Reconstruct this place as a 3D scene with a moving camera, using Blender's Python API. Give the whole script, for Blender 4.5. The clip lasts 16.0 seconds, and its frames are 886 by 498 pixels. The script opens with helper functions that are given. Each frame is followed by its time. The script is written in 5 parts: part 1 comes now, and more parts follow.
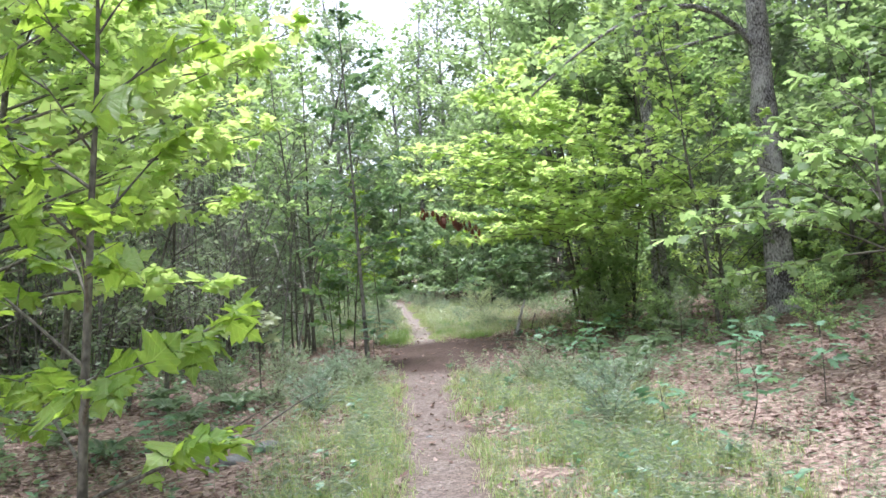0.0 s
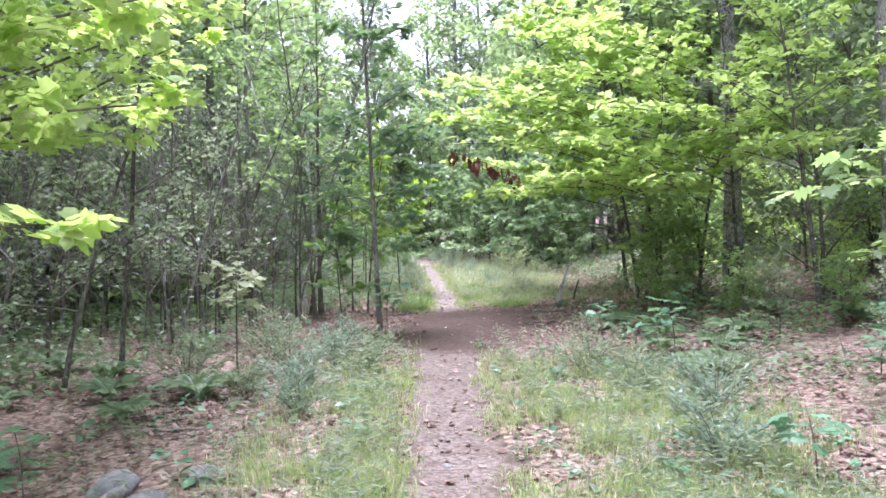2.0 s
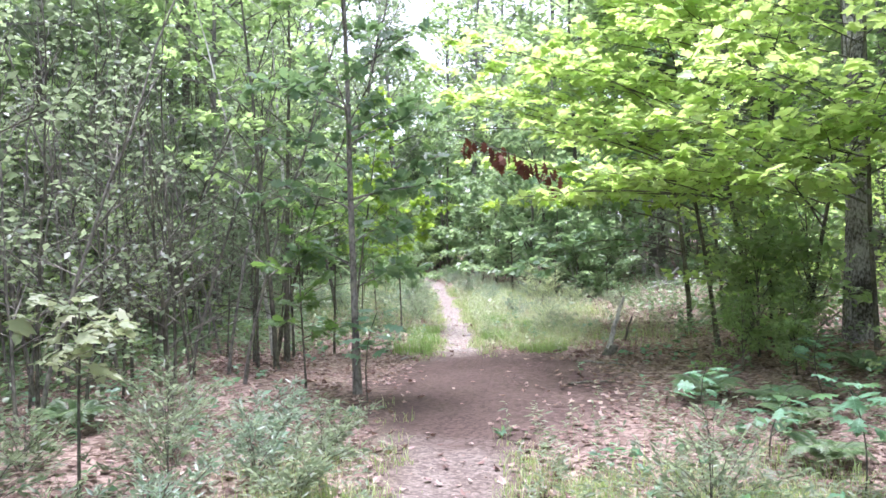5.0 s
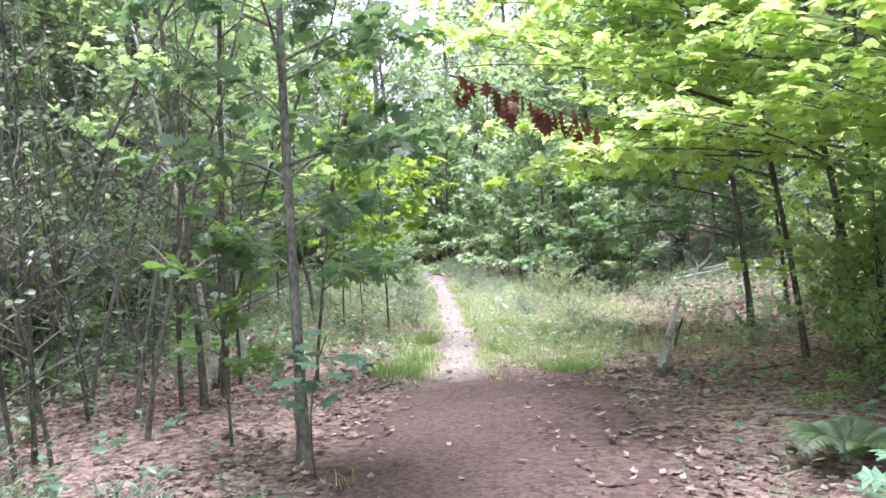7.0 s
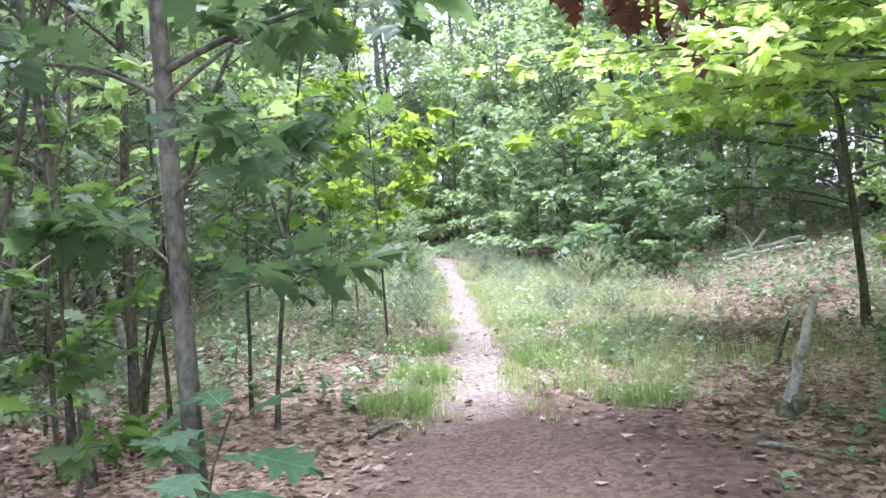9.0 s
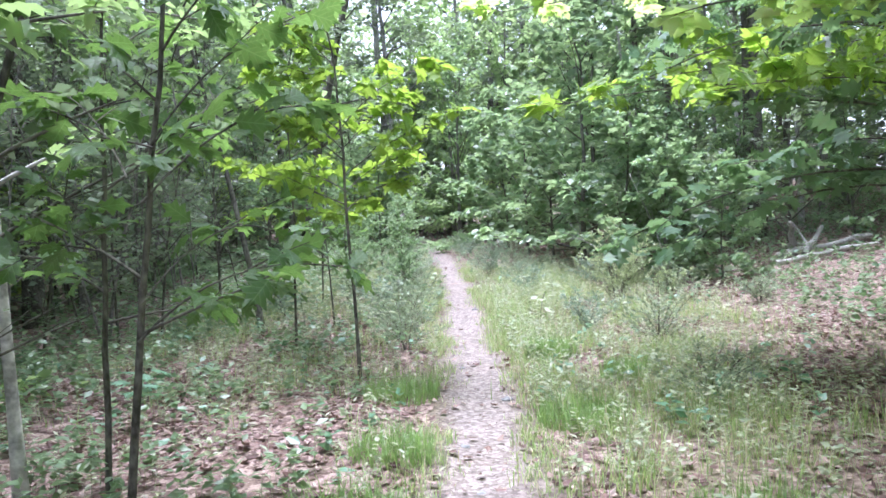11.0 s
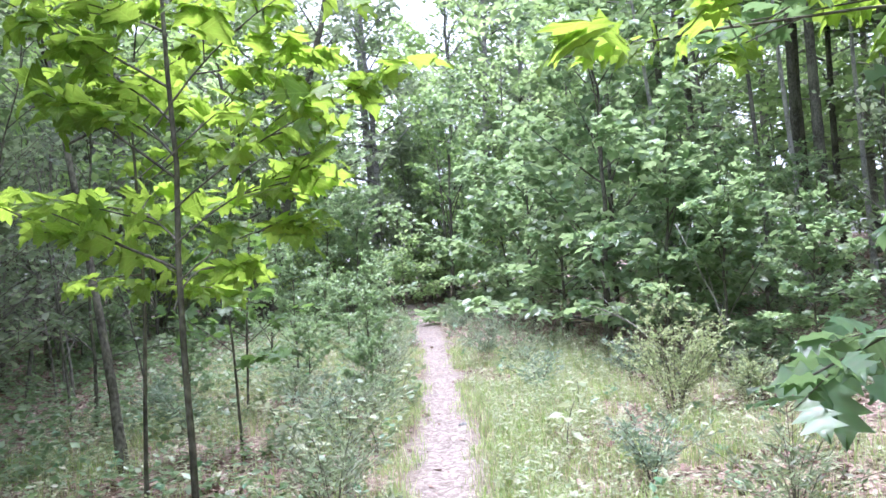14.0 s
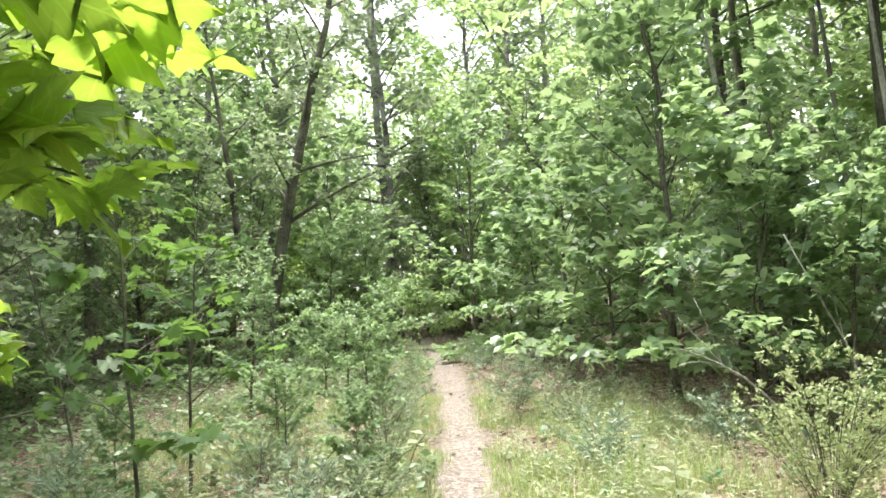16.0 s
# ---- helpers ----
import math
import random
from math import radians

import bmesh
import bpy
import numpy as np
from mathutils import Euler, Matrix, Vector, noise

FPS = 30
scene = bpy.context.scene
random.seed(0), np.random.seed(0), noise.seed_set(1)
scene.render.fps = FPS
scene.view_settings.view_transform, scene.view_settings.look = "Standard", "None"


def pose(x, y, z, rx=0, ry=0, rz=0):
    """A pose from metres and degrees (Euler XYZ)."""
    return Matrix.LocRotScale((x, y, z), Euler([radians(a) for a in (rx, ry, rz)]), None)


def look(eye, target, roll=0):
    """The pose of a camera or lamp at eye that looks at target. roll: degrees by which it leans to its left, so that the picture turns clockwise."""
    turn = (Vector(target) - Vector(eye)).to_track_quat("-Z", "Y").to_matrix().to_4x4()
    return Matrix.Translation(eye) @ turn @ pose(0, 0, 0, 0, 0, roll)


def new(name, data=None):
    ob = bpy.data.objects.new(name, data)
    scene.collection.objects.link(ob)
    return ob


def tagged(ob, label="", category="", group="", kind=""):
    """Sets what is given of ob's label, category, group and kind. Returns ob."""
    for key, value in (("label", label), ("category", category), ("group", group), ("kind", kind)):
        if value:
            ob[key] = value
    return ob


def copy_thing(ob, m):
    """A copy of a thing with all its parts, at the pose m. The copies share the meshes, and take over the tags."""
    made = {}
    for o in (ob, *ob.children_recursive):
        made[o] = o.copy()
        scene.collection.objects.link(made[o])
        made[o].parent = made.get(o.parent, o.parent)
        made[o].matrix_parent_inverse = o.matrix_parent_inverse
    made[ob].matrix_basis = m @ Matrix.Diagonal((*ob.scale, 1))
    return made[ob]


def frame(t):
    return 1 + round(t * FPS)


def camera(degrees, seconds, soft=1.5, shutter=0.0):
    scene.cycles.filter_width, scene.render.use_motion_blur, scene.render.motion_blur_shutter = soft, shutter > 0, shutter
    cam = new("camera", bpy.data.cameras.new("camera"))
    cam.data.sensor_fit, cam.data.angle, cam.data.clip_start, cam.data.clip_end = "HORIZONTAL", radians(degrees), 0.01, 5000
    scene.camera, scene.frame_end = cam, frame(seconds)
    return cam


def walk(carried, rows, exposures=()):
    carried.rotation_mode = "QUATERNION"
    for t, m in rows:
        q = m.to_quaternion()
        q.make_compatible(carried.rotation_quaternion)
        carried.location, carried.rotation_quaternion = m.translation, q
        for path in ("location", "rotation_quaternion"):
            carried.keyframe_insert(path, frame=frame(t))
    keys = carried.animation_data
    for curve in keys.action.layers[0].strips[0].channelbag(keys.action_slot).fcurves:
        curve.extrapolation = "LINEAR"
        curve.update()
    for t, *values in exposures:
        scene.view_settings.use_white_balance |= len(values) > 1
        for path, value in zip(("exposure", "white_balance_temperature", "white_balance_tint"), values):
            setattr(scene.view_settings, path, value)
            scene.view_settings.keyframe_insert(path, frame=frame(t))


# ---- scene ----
cam = camera(58.9, 16.0, soft=1.6)
METRES, EYE, TILT, LEAN, TURN = 19.5, 1.5, 0.0, 0.0, 0.0
ROWS = [
    (0.0, 0.0, 0.0, 0.0, 0.11, 1.57, 4.06),
    (0.5, 0.0025, 0.0285, -0.0005, 3.09, 0.73, 3.24),
    (1.0, 0.0016, 0.0586, -0.0001, 3.64, 0.69, 2.91),
    (1.5, 0.0023, 0.0908, -0.0015, 1.86, -0.86, 1.93),
    (2.0, -0.0011, 0.1232, -0.0017, 2.29, -1.4, 1.97),
    (2.5, -0.0007, 0.1552, -0.0018, 1.37, -2.06, 1.25),
    (3.0, -0.004, 0.1847, -0.0014, 1.48, -2.48, 1.1),
    (3.5, -0.0039, 0.2139, -0.0013, 1.44, -2.52, 1.07),
    (4.0, -0.0031, 0.2414, -0.0012, 1.53, -2.43, 1.04),
    (4.5, -0.0044, 0.2758, -0.001, 3.65, 0.01, 0.41),
    (5.0, -0.0023, 0.3058, -0.0026, 3.77, 0.01, 1.08),
    (7.5, -0.0078, 0.4766, -0.0043, 4.01, -0.69, 2.49),
    (8.0, -0.0114, 0.5074, -0.004, 3.93, -0.69, 2.53),
    (8.5, -0.0128, 0.5388, -0.0047, 3.77, -0.62, 2.38),
    (9.0, -0.017, 0.572, -0.0055, 4.49, -2.08, 3.25),
    (11.5, -0.0212, 0.7221, -0.0049, 4.92, -2.69, 2.8),
    (12.0, -0.0193, 0.7503, -0.0044, 4.9, -2.7, 2.76),
    (12.5, -0.0212, 0.7791, -0.0041, 5.11, -1.65, 3.33),
    (13.0, -0.0201, 0.8092, -0.0033, 6.87, 1.61, 2.87),
    (13.5, -0.0235, 0.8411, -0.0042, 6.95, 1.78, 2.84),
    (14.0, -0.023, 0.8726, -0.0042, 4.82, 1.9, 3.45),
    (14.5, -0.0267, 0.9051, -0.0041, 4.95, 1.86, 3.47),
    (15.0, -0.0286, 0.9348, -0.0038, 5.06, 2.2, 3.47),
    (15.5, -0.0318, 0.9667, -0.0038, 6.21, 3.03, 3.37),
    (16.0, -0.0354, 0.9972, -0.0042, 6.19, 4.19, 3.48),
]
walk(cam, [(t, pose(0, 0, EYE, TILT, LEAN, TURN) @ pose(METRES * x, METRES * y, METRES * z, 90 + pitch, roll, yaw)) for t, x, y, z, yaw, pitch, roll in ROWS],
     exposures=[(0.0, 1.57, 5850, 15), (1.5, 1.8, 5700, 23), (3.0, 1.95, 5550, 29), (5.0, 2.07, 5650, 24), (7.5, 2.15, 5700, 23), (9.0, 2.15, 5550, 23), (11.5, 1.93, 5350, 24), (12.5, 1.93, 5350, 26), (14.5, 2.06, 5600, 25), (16.0, 2.0, 6600, 8)])

# ---- world, sun, exposure ----
world = bpy.data.worlds.new("overcast_sky")
scene.world = world
world.use_nodes = True
wn, wl = world.node_tree.nodes, world.node_tree.links
sky = wn.new("ShaderNodeTexSky")
sky.sky_type = "NISHITA"
sky.sun_disc = False
sky.sun_elevation, sky.sun_rotation = radians(79), radians(-29)
sky.dust_density = 3.0
pale = wn.new("ShaderNodeHueSaturation")
pale.inputs["Saturation"].default_value = 0.3
wl.new(sky.outputs[0], pale.inputs["Color"])
wl.new(pale.outputs[0], wn["Background"].inputs["Color"])
wn["Background"].inputs["Strength"].default_value = 0.15
sun = new("sun", bpy.data.lights.new("sun", "SUN"))
sun.data.energy, sun.data.angle, sun.data.color = 2.0, radians(22), (1.0, 0.96, 0.9)
sun.matrix_world = look((-1.0, 1.8, 11), (0, 0, 0))


# ---- materials ----
def nodes_of(name):
    m = bpy.data.materials.new(name)
    m.use_nodes = True
    m.node_tree.nodes.clear()
    return m, m.node_tree.nodes, m.node_tree.links


def ramp(n, stops):
    r = n.new("ShaderNodeValToRGB")
    e = r.color_ramp.elements
    while len(e) < len(stops):
        e.new(0.5)
    for k, (p, c) in enumerate(stops):
        e[k].position, e[k].color = p, (*c, 1)
    return r


def randoms(n, l):
    """A number that differs from leaf to leaf, joined or single."""
    geo, ob = n.new("ShaderNodeNewGeometry"), n.new("ShaderNodeObjectInfo")
    add, fr = n.new("ShaderNodeMath"), n.new("ShaderNodeMath")
    add.operation, fr.operation = "ADD", "FRACT"
    l.new(geo.outputs["Random Per Island"], add.inputs[0])
    l.new(ob.outputs["Random"], add.inputs[1])
    l.new(add.outputs[0], fr.inputs[0])
    return fr.outputs[0]


def leaf_material(name, c0, c1, c2, glow, through_share=0.45, rough=0.38, veins=False):
    """Leaf: c0..c2 are its upper side's range of colours, glow the colour of light passing through."""
    m, n, l = nodes_of(name)
    rnd = randoms(n, l)
    up = ramp(n, [(0, c0), (0.55, c1), (1, c2)])
    l.new(rnd, up.inputs[0])
    co = n.new("ShaderNodeTexCoord")
    spots = n.new("ShaderNodeTexNoise")
    spots.inputs["Scale"].default_value, spots.inputs["Detail"].default_value = 38, 4
    l.new(co.outputs["Object"], spots.inputs["Vector"])
    mottle = n.new("ShaderNodeMixRGB")
    mottle.blend_type, mottle.inputs[0].default_value = "OVERLAY", 0.35
    l.new(up.outputs[0], mottle.inputs[1])
    l.new(spots.outputs["Color"], mottle.inputs[2])
    sat = n.new("ShaderNodeHueSaturation")
    sat.inputs["Saturation"].default_value = 0.95
    l.new(mottle.outputs[0], sat.inputs["Color"])
    relief, last = spots.outputs["Fac"], sat.outputs[0]
    if veins:
        spots.inputs["Scale"].default_value = 7
        xyz = n.new("ShaderNodeSeparateXYZ")
        l.new(co.outputs["Object"], xyz.inputs[0])

        def calc(op, a, b=0.0):
            q = n.new("ShaderNodeMath")
            q.operation = op
            for i, v in enumerate((a, b)):
                if isinstance(v, float):
                    q.inputs[i].default_value = v
                else:
                    l.new(v, q.inputs[i])
            return q.outputs[0]

        ax = calc("ABSOLUTE", xyz.outputs[0])
        ribs = calc("POWER", calc("ABSOLUTE", calc("COSINE", calc("MULTIPLY", calc("SUBTRACT", xyz.outputs[1], calc("MULTIPLY", ax, 1.1)), 17.0))), 22.0)
        mid = calc("LESS_THAN", ax, 0.012)
        vein = calc("MAXIMUM", calc("MULTIPLY", ribs, 0.55), mid)
        pale = n.new("ShaderNodeMixRGB")
        pale.inputs[2].default_value = (*[min(1.0, 1.5 * c + 0.05) for c in c2], 1)
        l.new(calc("MULTIPLY", vein, 0.55), pale.inputs[0])
        l.new(last, pale.inputs[1])
        last, relief = pale.outputs[0], calc("SUBTRACT", spots.outputs["Fac"], vein)
    bump = n.new("ShaderNodeBump")
    bump.inputs["Strength"].default_value, bump.inputs["Distance"].default_value = 0.35, 0.02 if veins else 0.004
    l.new(relief, bump.inputs["Height"])
    p = n.new("ShaderNodeBsdfPrincipled")
    p.inputs["Roughness"].default_value = rough
    p.inputs["Specular IOR Level"].default_value = 0.55
    l.new(last, p.inputs["Base Color"])
    l.new(bump.outputs[0], p.inputs["Normal"])
    tr = n.new("ShaderNodeBsdfTranslucent")
    tint = n.new("ShaderNodeMixRGB")
    tint.inputs[0].default_value = 0.8
    tint.inputs[2].default_value = (*glow, 1)
    l.new(last, tint.inputs[1])
    l.new(tint.outputs[0], tr.inputs["Color"])
    mix = n.new("ShaderNodeMixShader")
    mix.inputs[0].default_value = through_share
    l.new(p.outputs[0], mix.inputs[1])
    l.new(tr.outputs[0], mix.inputs[2])
    out = n.new("ShaderNodeOutputMaterial")
    l.new(mix.outputs[0], out.inputs[0])
    return m


def bark_material(name, dark, light, scale=14, ridge=6.0, depth=0.02):
    m, n, l = nodes_of(name)
    co, mp = n.new("ShaderNodeTexCoord"), n.new("ShaderNodeMapping")
    mp.inputs["Scale"].default_value = (ridge * 0.7, ridge * 0.7, 3.2)
    l.new(co.outputs["Object"], mp.inputs[0])
    grain, patch = n.new("ShaderNodeTexNoise"), n.new("ShaderNodeTexNoise")
    grain.inputs["Scale"].default_value, grain.inputs["Detail"].default_value = scale / 3, 8
    patch.inputs["Scale"].default_value, patch.inputs["Detail"].default_value = 2.2, 5
    l.new(mp.outputs[0], grain.inputs["Vector"])
    l.new(co.outputs["Object"], patch.inputs["Vector"])
    mixf = n.new("ShaderNodeMath")
    mixf.operation = "MULTIPLY_ADD"
    mixf.inputs[1].default_value = 0.55
    l.new(patch.outputs["Fac"], mixf.inputs[0])
    half = n.new("ShaderNodeMath")
    half.operation, half.inputs[1].default_value = "MULTIPLY", 0.5
    l.new(grain.outputs["Fac"], half.inputs[0])
    l.new(half.outputs[0], mixf.inputs[2])
    col = ramp(n, [(0.43, dark), (0.52, tuple((a + b) / 2 for a, b in zip(dark, light))), (0.61, light)])
    l.new(mixf.outputs[0], col.inputs[0])
    bump = n.new("ShaderNodeBump")
    bump.inputs["Strength"].default_value, bump.inputs["Distance"].default_value = 0.9, depth
    l.new(grain.outputs["Fac"], bump.inputs["Height"])
    p = n.new("ShaderNodeBsdfPrincipled")
    p.inputs["Roughness"].default_value = 0.9
    p.inputs["Specular IOR Level"].default_value = 0.2
    l.new(col.outputs[0], p.inputs["Base Color"])
    l.new(bump.outputs[0], p.inputs["Normal"])
    out = n.new("ShaderNodeOutputMaterial")
    l.new(p.outputs[0], out.inputs[0])
    return m


def soil_material(name, stops, fine=60, coarse=1.1, grass=None, bare=None, relief=0.02):
    """Earth and litter; grass and bare, shade-darkened earth come in by the mesh's own attributes."""
    m, n, l = nodes_of(name)
    co = n.new("ShaderNodeTexCoord")
    a, b, v = n.new("ShaderNodeTexNoise"), n.new("ShaderNodeTexNoise"), n.new("ShaderNodeTexVoronoi")
    a.inputs["Scale"].default_value, a.inputs["Detail"].default_value = fine, 6
    b.inputs["Scale"].default_value, b.inputs["Detail"].default_value = coarse, 5
    v.inputs["Scale"].default_value = fine * 0.45
    for t in (a, b, v):
        l.new(co.outputs["Object"], t.inputs["Vector"])
    sep = n.new("ShaderNodeSeparateColor")
    l.new(v.outputs["Color"], sep.inputs[0])
    w = n.new("ShaderNodeMath")
    w.operation, w.inputs[1].default_value = "MULTIPLY_ADD", 0.45
    l.new(sep.outputs[0], w.inputs[0])
    h = n.new("ShaderNodeMath")
    h.operation, h.inputs[1].default_value = "MULTIPLY", 0.55
    l.new(a.outputs["Fac"], h.inputs[0])
    l.new(h.outputs[0], w.inputs[2])
    col = ramp(n, stops)
    l.new(w.outputs[0], col.inputs[0])
    last = col.outputs[0]
    broad = n.new("ShaderNodeMixRGB")
    broad.blend_type, broad.inputs[0].default_value = "OVERLAY", 0.5
    l.new(last, broad.inputs[1])
    l.new(b.outputs["Fac"], broad.inputs[2])
    last = broad.outputs[0]
    for attr, tones in (("grassy", grass), ("bare", bare)):
        if tones:
            at = n.new("ShaderNodeAttribute")
            at.attribute_name = attr
            edge = n.new("ShaderNodeMath")
            edge.operation, edge.inputs[1].default_value = "MULTIPLY_ADD", 1.0
            off = n.new("ShaderNodeMath")
            off.operation, off.inputs[1].default_value = "SUBTRACT", 0.5
            l.new(b.outputs["Fac"], off.inputs[0])
            l.new(off.outputs[0], edge.inputs[2])
            l.new(at.outputs["Fac"], edge.inputs[0])
            edge.use_clamp = True
            c = ramp(n, [(0.25, tones[0]), (0.75, tones[1])])
            l.new(w.outputs[0], c.inputs[0])
            mx = n.new("ShaderNodeMixRGB")
            l.new(edge.outputs[0], mx.inputs[0])
            l.new(last, mx.inputs[1])
            l.new(c.outputs[0], mx.inputs[2])
            last = mx.outputs[0]
    bump = n.new("ShaderNodeBump")
    bump.inputs["Strength"].default_value, bump.inputs["Distance"].default_value = 0.8, relief
    l.new(w.outputs[0], bump.inputs["Height"])
    p = n.new("ShaderNodeBsdfPrincipled")
    p.inputs["Roughness"].default_value = 0.95
    p.inputs["Specular IOR Level"].default_value = 0.15
    l.new(last, p.inputs["Base Color"])
    l.new(bump.outputs[0], p.inputs["Normal"])
    out = n.new("ShaderNodeOutputMaterial")
    l.new(p.outputs[0], out.inputs[0])
    return m


LEAF_MAPLE = leaf_material("maple_leaf", (0.18, 0.30, 0.085), (0.25, 0.385, 0.115), (0.36, 0.475, 0.19), (0.78, 0.96, 0.30), 0.62)
LEAF_OAK = leaf_material("oak_leaf", (0.0912, 0.175, 0.0624), (0.134, 0.235, 0.0884), (0.257, 0.34, 0.166), (0.515, 0.7, 0.25), 0.55)
LEAF_WOOD = leaf_material("forest_leaf", (0.0859, 0.15, 0.0624), (0.123, 0.205, 0.0832), (0.215, 0.29, 0.156), (0.559, 0.72, 0.312), 0.58)
LEAF_GREY = leaf_material("grey_green_leaf", (0.0793, 0.117, 0.0724), (0.117, 0.157, 0.0948), (0.206, 0.239, 0.167), (0.411, 0.505, 0.28), 0.5)
LEAF_PALE = leaf_material("pale_leaf", (0.237, 0.29, 0.166), (0.332, 0.38, 0.229), (0.451, 0.47, 0.322), (0.494, 0.56, 0.291), 0.35)
LEAF_TEAL = leaf_material("seedling_leaf", (0.0859, 0.19, 0.104), (0.118, 0.25, 0.146), (0.172, 0.31, 0.198), (0.257, 0.46, 0.187), 0.32)
LEAF_WALL = leaf_material("glossy_oak_leaf", (0.0805, 0.155, 0.078), (0.15, 0.245, 0.13), (0.332, 0.4, 0.27), (0.472, 0.64, 0.281), 0.45, 0.36)
LEAF_DIM = leaf_material("thicket_leaf", (0.08, 0.118, 0.068), (0.115, 0.162, 0.095), (0.20, 0.24, 0.16), (0.35, 0.46, 0.24), 0.45)
# oak leaf again, darkened: shade put into its colour
LEAF_SHADE = leaf_material("shaded_oak_leaf", (0.0537, 0.115, 0.0624), (0.0805, 0.16, 0.0832), (0.161, 0.25, 0.146), (0.3, 0.46, 0.177), 0.42)
VEIN_MAPLE = leaf_material("veined_maple_leaf", (0.11, 0.20, 0.04), (0.16, 0.27, 0.055), (0.24, 0.35, 0.08), (0.48, 0.68, 0.075), 0.54, 0.42, True)
VEIN_OAK = leaf_material("veined_oak_leaf", (0.048, 0.11, 0.04), (0.075, 0.15, 0.052), (0.125, 0.215, 0.08), (0.27, 0.45, 0.09), 0.45, 0.5, True)
VEIN_TEAL = leaf_material("veined_seedling_leaf", (0.0859, 0.19, 0.104), (0.118, 0.25, 0.146), (0.172, 0.31, 0.198), (0.257, 0.46, 0.187), 0.32, 0.4, True)
LEAF_DEAD = leaf_material("dead_leaf", (0.09, 0.028, 0.018), (0.14, 0.045, 0.025), (0.20, 0.075, 0.04), (0.22, 0.06, 0.03), 0.2, 0.7)
GRASS_DRY = leaf_material("dry_grass", (0.36, 0.32, 0.20), (0.48, 0.43, 0.28), (0.60, 0.55, 0.38), (0.5, 0.45, 0.25), 0.3, 0.6)
LITTER = leaf_material("fallen_leaf", (0.09, 0.05, 0.041), (0.22, 0.135, 0.108), (0.40, 0.305, 0.26), (0.34, 0.22, 0.15), 0.12, 0.75)
GRASS = leaf_material("grass_blade", (0.15, 0.24, 0.075), (0.26, 0.35, 0.125), (0.46, 0.48, 0.26), (0.48, 0.66, 0.17), 0.35, 0.5)
BARK_OAK = bark_material("oak_bark", (0.065, 0.058, 0.056), (0.46, 0.435, 0.425), 22, 9, 0.05)
BARK_DARK = bark_material("young_bark", (0.06, 0.056, 0.045), (0.19, 0.18, 0.145), 20, 9, 0.006)
BARK_GREY = bark_material("grey_bark", (0.10, 0.095, 0.085), (0.29, 0.27, 0.24), 18, 8, 0.008)
BARK_BIRCH = bark_material("birch_bark", (0.30, 0.29, 0.27), (0.74, 0.72, 0.68), 20, 4, 0.004)
BARK_PALE = bark_material("weathered_wood", (0.22, 0.21, 0.19), (0.50, 0.48, 0.45), 20, 8, 0.008)
# last tone pair of both: bare earth with the maple's shade painted in
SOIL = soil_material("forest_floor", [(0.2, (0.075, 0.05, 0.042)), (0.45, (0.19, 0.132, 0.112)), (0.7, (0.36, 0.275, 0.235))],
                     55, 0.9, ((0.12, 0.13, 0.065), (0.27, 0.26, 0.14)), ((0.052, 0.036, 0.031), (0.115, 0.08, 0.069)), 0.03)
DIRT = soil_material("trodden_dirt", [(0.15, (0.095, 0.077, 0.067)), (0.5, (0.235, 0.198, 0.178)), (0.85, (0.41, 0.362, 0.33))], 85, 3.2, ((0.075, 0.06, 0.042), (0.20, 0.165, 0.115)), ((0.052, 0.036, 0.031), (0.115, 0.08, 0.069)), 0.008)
STONE = soil_material("field_stone", [(0.2, (0.12, 0.12, 0.12)), (0.5, (0.22, 0.22, 0.22)), (0.8, (0.34, 0.34, 0.33))], 30, 5, relief=0.02)


# ---- mesh helpers ----
class Geo:
    """Collects vertices and faces, and makes one mesh of them."""

    def __init__(self):
        self.v, self.f, self.n = [], [], 0

    def add(self, v, f):
        self.v.append(np.asarray(v, float))
        self.f.append(np.asarray(f, int) + self.n)
        self.n += len(v)

    def mesh(self, name, material, smooth=True):
        me = bpy.data.meshes.new(name)
        v = np.concatenate(self.v)
        me.vertices.add(len(v))
        me.vertices.foreach_set("co", v.astype(np.float32).ravel())
        loops = np.concatenate([f.ravel() for f in self.f])
        sizes = np.concatenate([np.full(len(f), f.shape[1]) for f in self.f])
        me.loops.add(len(loops))
        me.loops.foreach_set("vertex_index", loops.astype(np.int32))
        me.polygons.add(len(sizes))
        me.polygons.foreach_set("loop_start", np.concatenate([[0], np.cumsum(sizes)[:-1]]).astype(np.int32))
        me.polygons.foreach_set("loop_total", sizes.astype(np.int32))
        me.polygons.foreach_set("use_smooth", np.full(len(sizes), smooth))
        me.update(calc_edges=True)
        me.materials.append(material)
        return me


def unit(a):
    return a / np.maximum(np.linalg.norm(a, axis=-1, keepdims=True), 1e-9)


